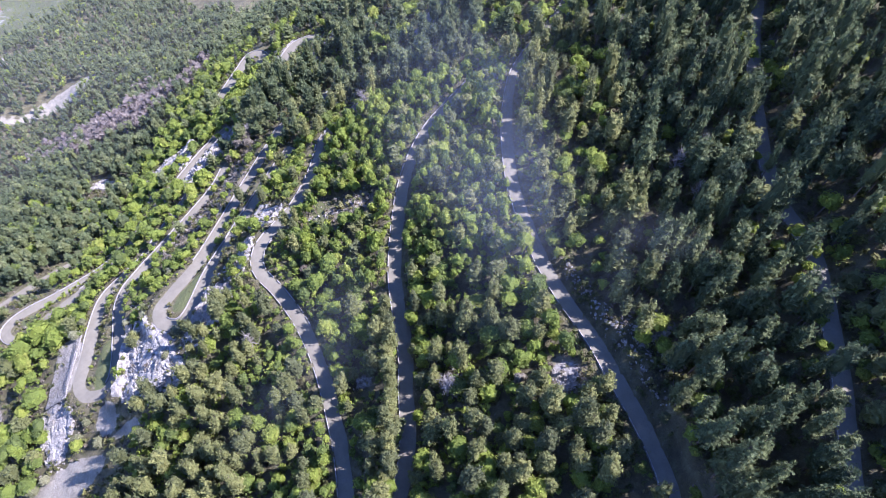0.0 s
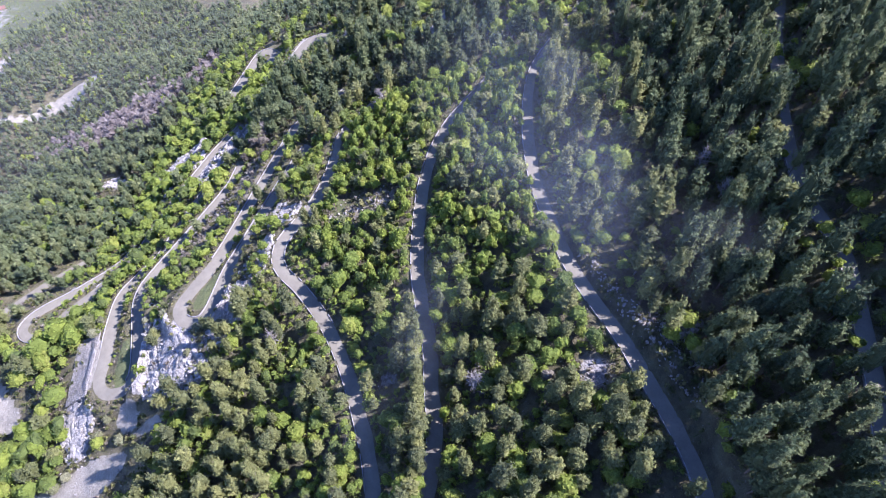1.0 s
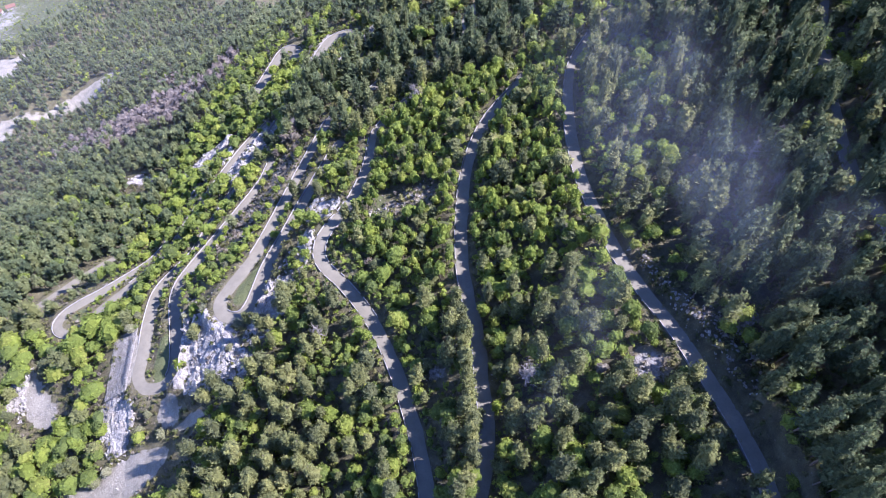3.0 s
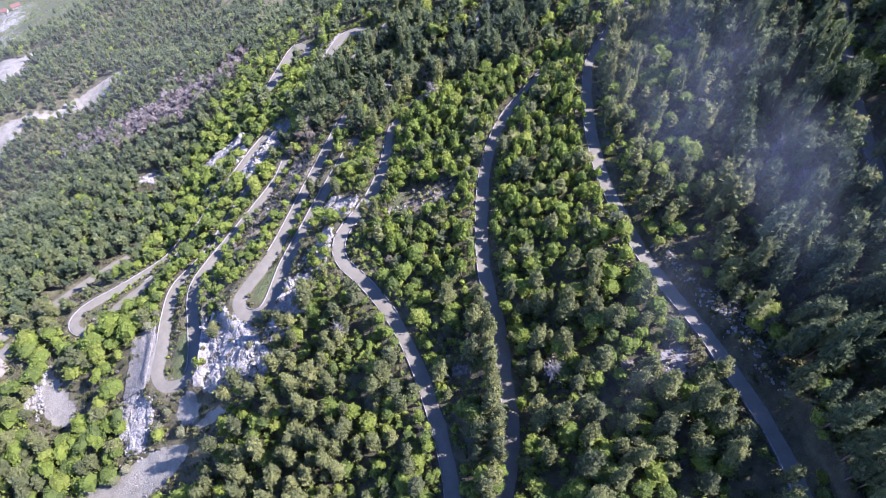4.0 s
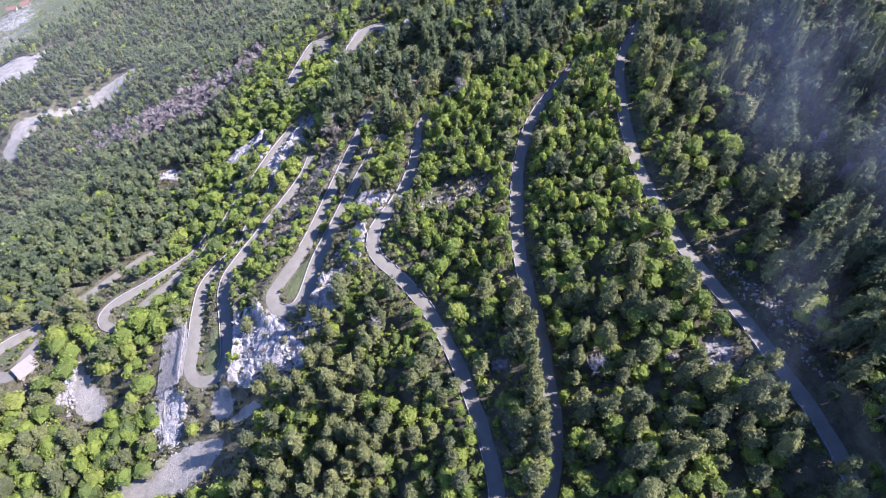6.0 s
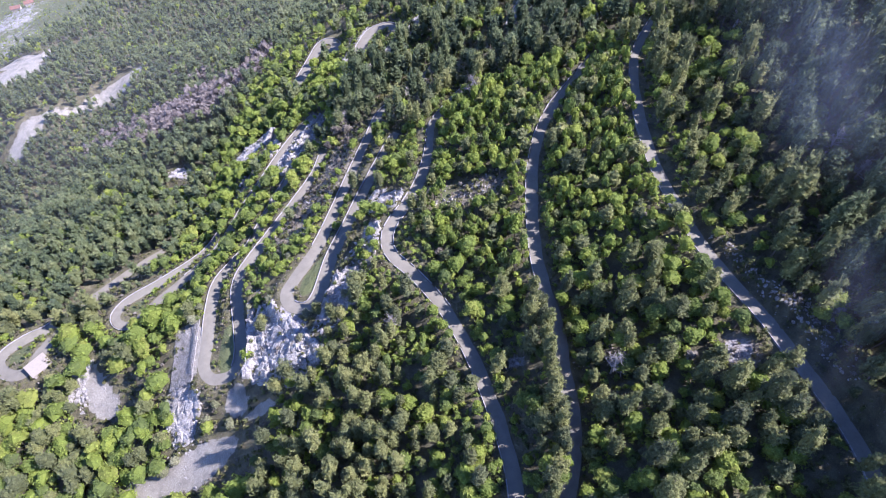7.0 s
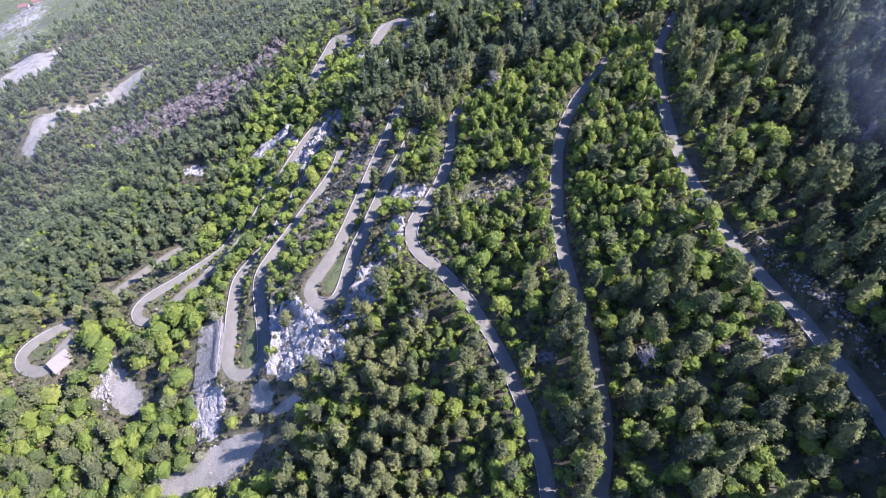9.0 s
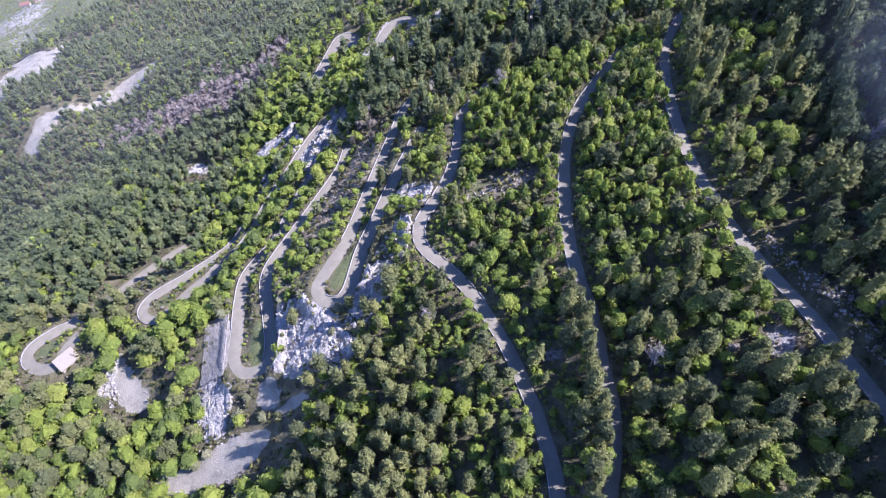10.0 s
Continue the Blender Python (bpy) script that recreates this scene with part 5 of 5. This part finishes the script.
outcrop([(-97, 85), (-90, 79), (-84, 74), (-76, 67)], 8.5, 300, 0.2, 1.3, 1, close=2.2,
        face=[(-101, 75), (-100, 82), (-98, 89), (-93, 89.5), (-88, 85), (-83, 80.5), (-80, 77), (-75, 74.5), (-73, 68), (-77, 62.5), (-90, 64), (-99, 68)])
outcrop([(-61, 101), (-65, 93), (-69, 86), (-73, 79)], 5.0, 200, 0.2, 1.1, 2, face=[(-76, 76.5), (-74.5, 85), (-71, 89), (-67, 94), (-63, 93), (-60, 87), (-61, 82), (-66, 80.5), (-68, 77), (-72, 75)])
outcrop([(-64, 121), (-57, 117), (-51, 118)], 3.2, 110, 0.2, 0.94, 3, "pale limestone ledge beside the road bend",
        face=[(-66, 125), (-61, 126), (-56, 122.5), (-50, 121), (-50, 117), (-53, 111.5), (-58, 113.5), (-64.5, 119.5)])
outcrop([(-59, 111), (-59.5, 104), (-60, 97)], 2.2, 60, 0.2, 1.01, 4, "pale limestone ledge beside the road bend", face=[(-61, 109), (-57, 107), (-56, 101), (-57, 95), (-60, 93), (-62, 100)])
outcrop([(-124, 69), (-121, 61), (-119, 54)], 5.0, 120, 0.2, 0.98, 5, "white limestone crag below the hairpin bend",
        face=[(-129.5, 67.5), (-126, 69.5), (-120, 70), (-114, 66.5), (-115.5, 61), (-116.3, 55.5), (-121, 51), (-124.5, 54.5), (-129, 59.5)])
outcrop([(-90, 196), (-94, 188), (-98, 180), (-102, 169)], 4.0, 200, 0.25, 1.5, 6, "broken limestone band between the roads", 0.5,
        face=[(-109, 166), (-107.5, 176), (-104, 186), (-99, 195.5), (-92, 199), (-90, 196), (-94, 185), (-97.5, 175), (-100, 164), (-104, 158)])
outcrop([(-121, 206), (-127, 204), (-135, 201), (-141, 195)], 4.0, 180, 0.25, 1.4, 7, "broken limestone band between the roads", 0.5, face=[(-141, 193), (-137, 203), (-127, 208), (-117, 208), (-119, 200), (-127, 193), (-134, 189)], lift=1.0)
outcrop([(-107, 166), (-103, 175), (-100, 184), (-95, 192), (-91, 196)], 3.5, 380, 0.2, 1.0, 20, "broken limestone beside the road limb", 0.4, 0.3)
outcrop([(-187, 210), (-176, 206), (-166, 203)], 3.5, 154, 0.2, 1.05, 8, "low pale rock patch in the forest", face=[(-187, 206), (-180, 211), (-170, 208), (-163, 205), (-166, 200), (-176, 202)], lift=0.9)
outcrop([(-131, 177), (-127, 171), (-123.5, 164)], 2.2, 110, 0.2, 1.1, 21, "broken limestone below the road wall", face=[(-132, 180), (-128, 177), (-125, 169), (-125, 163), (-129, 167)], lift=0.8)
outcrop([(-120, 198), (-115, 188), (-111, 178)], 3.0, 150, 0.25, 1.3, 23, "broken limestone band between the roads", 0.4, face=[(-124, 199), (-119, 203), (-113, 190), (-109, 177), (-113, 175), (-119, 188)], lift=0.8)
outcrop([(-90, 195), (-93.3, 184), (-96, 174), (-98.6, 164)], 2.4, 190, 0.25, 1.3, 22, "fallen limestone along the inner edge of the road", 0.3, -9.0)
outcrop([(-171, 81), (-168, 76), (-165, 70)], 2.6, 80, 0.2, 1.05, 9, "white limestone crag beside the gravel slope", face=[(-172, 71), (-173, 78), (-169, 87), (-166.5, 87), (-166.3, 79), (-165.5, 73), (-169.6, 69.5)])
outcrop([(39, 62), (43, 56), (47, 49)], 2.2, 165, 0.2, 0.86, 10, "grey limestone bank above the road")
outcrop([(27, 80), (31, 71), (36, 61), (40, 51), (43, 43)], 1.6, 238, 0.2, 0.70, 17, "rough limestone bank above the road")
outcrop([(24, 53), (26, 51), (28, 49)], 2.0, 75, 0.2, 0.55, 18, "heap of grey stones below the road")
outcrop([(-232, 103), (-229, 99), (-226, 97)], 2.5, 75, 0.2, 1.01, 19, "pale rock patch at the forest edge")
outcrop([(-100, 98), (-98, 92), (-100, 80)], 1.6, 82, 0.2, 1.01, 11, "pale limestone bank beside the hairpin bend")
outcrop([(-150, 112), (-144, 118), (-140, 122)], 1.6, 71, 0.2, 1.01, 12, "pale rocks between two road limbs")
outcrop([(-94, 131), (-90, 140), (-86, 130)], 4.0, 71, 0.2, 0.70, 14, "scattered pale rocks on brushy ground")
outcrop([(-22, 117), (-28, 113), (-38, 110)], 3.6, 150, 0.2, 0.85, 15, "small pale rocks on a grassy clearing")
outcrop([(-6, 55), (4, 56), (3, 60)], 2.5, 60, 0.2, 0.62, 16, "small pale rocks under the trees")


def loose_boulders():
    rng = np.random.default_rng(42)
    spots = [(45.8, 62.6, 1.2), (51.4, 58.2, 0.8), (43, 59.5, 0.7), (47.5, 59.0, 0.7), (49, 57, 0.6), (41.5, 61, 0.6), (44.2, 57.0, 0.8), (-28, 114, 0.6), (-33, 112, 0.7), (-24, 113.5, 0.5)]
    for a, b, n in ((-120, 47, 4), (-158, 72, 5), (30, 47, 8), (-60, 90, 8)):
        spots += [(a + rng.normal() * 7, b + rng.normal() * 3.5, rng.uniform(0.25, 0.6)) for _ in range(n)]
    x, y, s = np.array(spots).T
    d, _ = to_road(x, y)
    z = height(x, y)
    for k in np.flatnonzero(d > 0.8):
        ob = new("boulder", STONES[k % len(STONES)])
        ob.matrix_world = pose(x[k], y[k], z[k] + s[k] * 0.2, *rng.uniform(0, 360, 3))
        ob.scale = (s[k], s[k] * 0.9, s[k] * 0.7)
        tagged(ob, "loose pale limestone boulder on the slope", "rock", "boulders")


loose_boulders()


def rubble():
    """Countless stones on the gravel slopes and bare rock."""
    rng = np.random.default_rng(43)
    places = []
    for cx, cy, a, b, turn, s in SCREE + ROCK:
        n = int(a * b * 1.6)
        r, th = np.sqrt(rng.random(n)), rng.uniform(0, 6.28, n)
        u, v = a * r * np.cos(th), b * r * np.sin(th)
        c, w = math.cos(radians(turn)), math.sin(radians(turn))
        places.append(np.stack([cx + u * c - v * w, cy + u * w + v * c], 1))
    for shape in GRAVEL:
        lo, hi = np.min(shape, 0), np.max(shape, 0)
        at = rng.uniform(lo, hi, (int(np.prod(hi - lo)), 2))
        places.append(at[in_shapes(at[:, 0], at[:, 1], [shape], 0.5) > 0.5])
    at = np.vstack(places)
    d, _ = to_road(at[:, 0], at[:, 1])
    at = at[d > 0.7]
    at = at[rng.permutation(len(at))[:1500]]
    z = height(at[:, 0], at[:, 1])
    size = 0.08 + 0.22 * rng.random(len(at)) ** 2.5
    pile("rubble", np.c_[at, z, size], "small pale limestone rubble on bare slopes", "rubble", "stuff")


rubble()


def embankment(top, reach, drop, label):
    """A stone-faced bank under a road: rows of rough pitching stones."""
    rng = np.random.default_rng(int(abs(top[0][0])))
    line = spline(top, 0.55)
    out = side_of(line)
    vs, fs, n = [], [], 0
    rows = int(reach / 0.5)
    steps = (np.arange(rows) + 0.5) / rows
    under = height((line[:, :1] + out[:, :1] * reach * steps).ravel(), (line[:, 1:2] + out[:, 1:] * reach * steps).ravel()).reshape(len(line), rows)
    for r in range(rows):
        f = (r + 0.5) / rows
        for k in range(len(line)):
            c = np.array([*(line[k, :2] + out[k] * reach * f + rng.normal(size=2) * 0.04), max(line[k, 2] - drop * f, under[k, r] + 0.1)])
            g = np.array([*(out[k] * reach / rows * 0.5), -drop / rows * 0.5])
            w = np.array([-out[k, 1], out[k, 0], 0]) * 0.27
            up = np.cross(w, g)
            up *= (0.14 + rng.uniform(0, 0.12)) / np.linalg.norm(up) * np.sign(up[2])
            low = [c - w - g - up, c + w - g - up, c + w + g - up, c - w + g - up]
            high = [c + up + (p - c + up) * rng.uniform(0.6, 0.85) for p in low]
            vs += low + high
            fs += [(n + 4, n + 5, n + 6, n + 7)] + [(n + a, n + (a + 1) % 4, n + 4 + (a + 1) % 4, n + 4 + a) for a in range(4)]
            n += 8
    me = quads_mesh("stone_embankment", vs, fs, [BANKSTONE])
    tagged(new("stone_embankment", me), label, "embankment", kind="structure")


BANKSTONE = limestone_material("grey pitching stone", 0.78)
embankment([(-117.8, 70.0, 22.2), (-118.4, 76.0, 22.1), (-119.4, 84.0, 21.9), (-120.4, 92.0, 21.6)], 9.8, 7.4, "grey stone-faced bank below the hairpin bend")
embankment([(-86.5, 236.0, 12.8), (-83.6, 244.4, 13.4), (-79.0, 257.7, 14.2), (-75.5, 263.0, 14.7)], 7.0, 6.0, "grey stone-faced bank below the upper road")
embankment([(-51.5, 243.5, 31.6), (-43.0, 251.5, 32.6), (-37.0, 256.5, 33.8)], 8.0, 7.0, "grey stone-faced bank below the upper road")


# ---------------------------------------------------------------- dead trees
def dead_trees():
    rng = np.random.default_rng(9)
    shapes = []
    for k in range(3):
        v, q = bare_tree(300 + k, 2.6 + 0.3 * k)
        shapes.append(quads_mesh("dead_tree", v, q, [DEADWOOD]))
    spots = [(1.1, 51.5, 3.2), (-51.8, 73, 3.0), (49, 152, 3.0), (50.7, 100, 2.6), (54.3, 97, 2.6), (51.8, 151, 3.0), (70, 80, 2.4), (60, 101, 2.2), (-27, 160, 3.0), (57, 88, 2.2), (-76.5, 174, 2.6)]
    x, y, s = np.array(spots).T
    z = height(x, y)
    for k in range(len(spots)):
        ob = new("dead_tree", shapes[k % 3])
        ob.matrix_world = pose(x[k], y[k], z[k] - 0.2, rng.uniform(-5, 5), rng.uniform(-5, 5), rng.uniform(0, 360))
        ob.scale = (s[k], s[k], s[k])
        tagged(ob, "bleached leafless dead tree standing in the woods", "tree", "dead trees")
    withered = ((RUST, "withered rust brown tree among the pines", [(83.7, 71.5, 2.4), (86, 72, 2.0)]),
                (TWIG, "leafless brown tree with dense dry twigs", [(16.5, 51.5, 1.7), (-83, 163.5, 2.3), (-80, 168, 2.7), (-77.5, 172, 2.5), (-74, 159, 2.0), (-75, 166, 2.4), (-79, 176, 2.2), (12, 88, 1.8), (-39, 92, 1.5), (58, 86, 2.0)]))
    for mat, label, spots in withered:
        first = None
        x, y, s = np.array(spots).T
        z = height(x, y)
        for k in range(len(spots)):
            m = pose(x[k], y[k], z[k], 0, 0, 70 * k)
            if first is None:
                first = plant_thing("withered_tree", NEAR_LEAFS[2], (mat, BARK), label, "tree", "withered trees")
                first.matrix_basis = m
                thing = first
            else:
                thing = copy_thing(first, m)
            thing.scale = (s[k], s[k], s[k] * 1.15)


dead_trees()


def pale_bushes():
    """Grey-leaved shrubs that stand out among the green."""
    spots = [(-88.5, 106, 1.7), (-92.5, 90, 1.9), (-78.7, 81.5, 1.9), (-122.5, 91, 2.2), (-70, 80.5, 2.0), (-66, 84.5, 1.7), (-15.5, 116, 2.0), (-17.5, 111.5, 1.4), (-112, 58, 2.2), (-103, 56, 2.0), (-109, 62, 1.7), (-126, 45, 2.3), (-122, 48, 2.0), (-100, 90, 1.3), (-121, 96, 1.8), (-94, 84.5, 1.4), (-80, 74.5, 1.4), (-86, 66.5, 1.8)]
    x, y, s = np.array(spots).T
    z = height(x, y)
    first = None
    for k in range(len(spots)):
        m = pose(x[k], y[k], z[k], 0, 0, 47 * k)
        if first is None:
            first = thing = plant_thing("pale_bush", NEAR_LEAFS[0], (SAGE, BARK), "round pale grey-green bush on rocky ground", "bush", "pale bushes")
            first.matrix_basis = m
        else:
            thing = copy_thing(first, m)
        thing.scale = (s[k], s[k], s[k] * 0.95)


pale_bushes()


# ---------------------------------------------------------------- buildings
def hut():
    """The flat-roofed hut inside the lowest hairpin bend."""
    base = new("roadside_hut")
    base.matrix_basis = pose(-188.2, 86.6, -6.6, 0, 0, 52)
    tagged(base, "small flat-roofed hut with pale concrete roof beside hairpin", "hut")
    lx, ly, h, t = 7.2, 6.0, 2.9, 0.3
    part("wall", box((lx, t, h + 2), (0, -ly / 2 + t / 2, h / 2 - 1)), PLASTER, base)
    part("wall", box((lx, t, h + 2), (0, ly / 2 - t / 2, h / 2 - 1)), PLASTER, base)
    part("wall", box((t, ly - 2 * t, h + 2), (-lx / 2 + t / 2, 0, h / 2 - 1)), PLASTER, base)
    part("wall", box((t, ly - 2 * t, h + 2), (lx / 2 - t / 2, 0, h / 2 - 1)), PLASTER, base)
    part("roof", box((lx + 0.7, ly + 0.7, 0.24), (0, 0, h + 0.12), 0.04), CONCRETE, base, "pale weathered concrete roof slab")
    for a in (-1, 1):
        part("roof_edge", box((lx + 0.7, 0.14, 0.12), (0, a * (ly / 2 + 0.26), h + 0.29)), CONCRETE, base)
    part("vent", box((0.5, 0.5, 0.5), (lx / 2 - 0.9, -0.9, h + 0.48), 0.05), WOOD, base, "dark roof vent")
    part("door", box((0.9, 0.08, 2.0), (1.2, ly / 2 + 0.02, 1.0)), WOOD, base, "grey wooden door")
    part("window", box((1.0, 0.08, 0.8), (-1.6, ly / 2 + 0.02, 1.6)), WOOD, base)


hut()


def far_house(x, y, turn, lx, ly, h):
    base = new("far_house")
    z = float(height(np.array([x]), np.array([y]))[0])
    base.matrix_basis = pose(x, y, z - 0.5, 0, 0, turn)
    tagged(base, "small stone house with red tiled roof in the valley", "house", "valley houses")
    body = part("wall", box((lx, ly, h), (0, 0, h / 2)), PLASTER, base)
    bm = bmesh.new()
    e = 0.5
    pts = [(-lx / 2 - e, -ly / 2 - e, h), (lx / 2 + e, -ly / 2 - e, h), (lx / 2 + e, ly / 2 + e, h), (-lx / 2 - e, ly / 2 + e, h), (-lx / 2 - e, 0, h + ly * 0.3), (lx / 2 + e, 0, h + ly * 0.3)]
    v = [bm.verts.new(p) for p in pts]
    for f in ((0, 1, 5, 4), (2, 3, 4, 5), (1, 2, 5), (3, 0, 4), (3, 2, 1, 0)):
        bm.faces.new([v[k] for k in f])
    part("roof", bm, TILES, base, "red tiled gable roof")
    for a in (-0.25, 0.25):
        part("window", box((1.0, 0.1, 1.2), (a * lx, -ly / 2 - 0.04, h * 0.55)), WOOD, base)


for hx, hy, ht in ((-590, 686, 20), (-577, 697, 35)):
    far_house(hx, hy, ht, 11, 8, 5)


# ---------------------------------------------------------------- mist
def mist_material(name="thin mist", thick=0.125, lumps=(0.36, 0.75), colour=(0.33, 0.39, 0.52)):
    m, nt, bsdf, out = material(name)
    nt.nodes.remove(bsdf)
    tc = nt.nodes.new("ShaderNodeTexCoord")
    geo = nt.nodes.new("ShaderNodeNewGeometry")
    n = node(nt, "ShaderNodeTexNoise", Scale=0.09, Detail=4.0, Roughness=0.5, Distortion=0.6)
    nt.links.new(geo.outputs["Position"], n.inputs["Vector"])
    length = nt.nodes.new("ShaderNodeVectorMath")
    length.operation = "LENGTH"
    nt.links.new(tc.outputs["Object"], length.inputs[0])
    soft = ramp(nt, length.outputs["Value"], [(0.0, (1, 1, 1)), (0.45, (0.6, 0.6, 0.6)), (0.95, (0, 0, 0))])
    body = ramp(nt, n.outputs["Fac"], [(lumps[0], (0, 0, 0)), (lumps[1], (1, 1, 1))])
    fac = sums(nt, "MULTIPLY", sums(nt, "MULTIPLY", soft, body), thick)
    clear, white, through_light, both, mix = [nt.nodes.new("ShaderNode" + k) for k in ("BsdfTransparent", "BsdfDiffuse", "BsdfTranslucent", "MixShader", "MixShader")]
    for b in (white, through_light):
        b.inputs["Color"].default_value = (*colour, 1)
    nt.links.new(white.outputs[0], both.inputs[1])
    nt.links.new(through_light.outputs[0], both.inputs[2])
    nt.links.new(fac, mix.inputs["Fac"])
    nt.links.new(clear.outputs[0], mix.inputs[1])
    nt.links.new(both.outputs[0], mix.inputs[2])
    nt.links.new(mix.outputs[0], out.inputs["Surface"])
    return m


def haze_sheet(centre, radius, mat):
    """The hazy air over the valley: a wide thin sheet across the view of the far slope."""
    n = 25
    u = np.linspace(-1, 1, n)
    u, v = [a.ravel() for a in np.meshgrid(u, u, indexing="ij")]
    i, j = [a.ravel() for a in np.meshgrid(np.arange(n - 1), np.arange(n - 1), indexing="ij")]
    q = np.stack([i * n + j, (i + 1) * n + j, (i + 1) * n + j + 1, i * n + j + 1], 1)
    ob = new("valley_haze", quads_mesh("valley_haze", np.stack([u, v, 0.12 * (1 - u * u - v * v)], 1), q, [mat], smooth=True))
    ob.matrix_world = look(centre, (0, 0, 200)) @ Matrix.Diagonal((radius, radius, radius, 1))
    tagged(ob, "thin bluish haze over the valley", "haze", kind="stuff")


def mist_bank(centre, sizes, layers, seed, mat):
    """A drifting wisp: thin billowing veils one behind the other."""
    rng = np.random.default_rng(seed)
    thing = new("mist_wisp")
    thing.location = centre
    tagged(thing, "thin drifting wisp of white mist above the forest", "mist", "mist wisps")
    n = 15
    s = np.linspace(-1, 1, n)
    u, v = [a.ravel() for a in np.meshgrid(s, s, indexing="ij")]
    i, j = [a.ravel() for a in np.meshgrid(np.arange(n - 1), np.arange(n - 1), indexing="ij")]
    q = np.stack([i * n + j, (i + 1) * n + j, (i + 1) * n + j + 1, i * n + j + 1], 1)
    for k in range(layers):
        off = rng.normal(size=2) * 3
        w = 0.35 * value_noise((u + off[0]) * 8, (v + off[1]) * 8, 5.0) * (1 - u * u) * (1 - v * v) + 0.15 * (1 - u * u - v * v)
        veil = new("veil", quads_mesh("veil", np.stack([u, v, w], 1), q, [mat], smooth=True))
        veil.parent = thing
        veil.matrix_basis = pose(*(rng.normal(size=3) * (sizes[0] * 0.3, sizes[1] * 0.3, sizes[2])), rng.uniform(15, 50), rng.uniform(-15, 15), rng.uniform(-40, 40)) @ Matrix.Diagonal((sizes[0] * rng.uniform(0.7, 1.1), sizes[1] * rng.uniform(0.7, 1.1), 5.0, 1))


MIST = mist_material(thick=0.138)
mist_bank((0.8, 46, 164), (11, 17, 1.5), 4, 1, MIST)
mist_bank((5.8, 32, 164), (8, 10, 1.5), 3, 2, MIST)
mist_bank((13.5, 25.2, 164), (6.5, 5, 1.5), 2, 4, MIST)
mist_bank((-6.2, 17, 164), (4, 9, 1.5), 2, 6, MIST)
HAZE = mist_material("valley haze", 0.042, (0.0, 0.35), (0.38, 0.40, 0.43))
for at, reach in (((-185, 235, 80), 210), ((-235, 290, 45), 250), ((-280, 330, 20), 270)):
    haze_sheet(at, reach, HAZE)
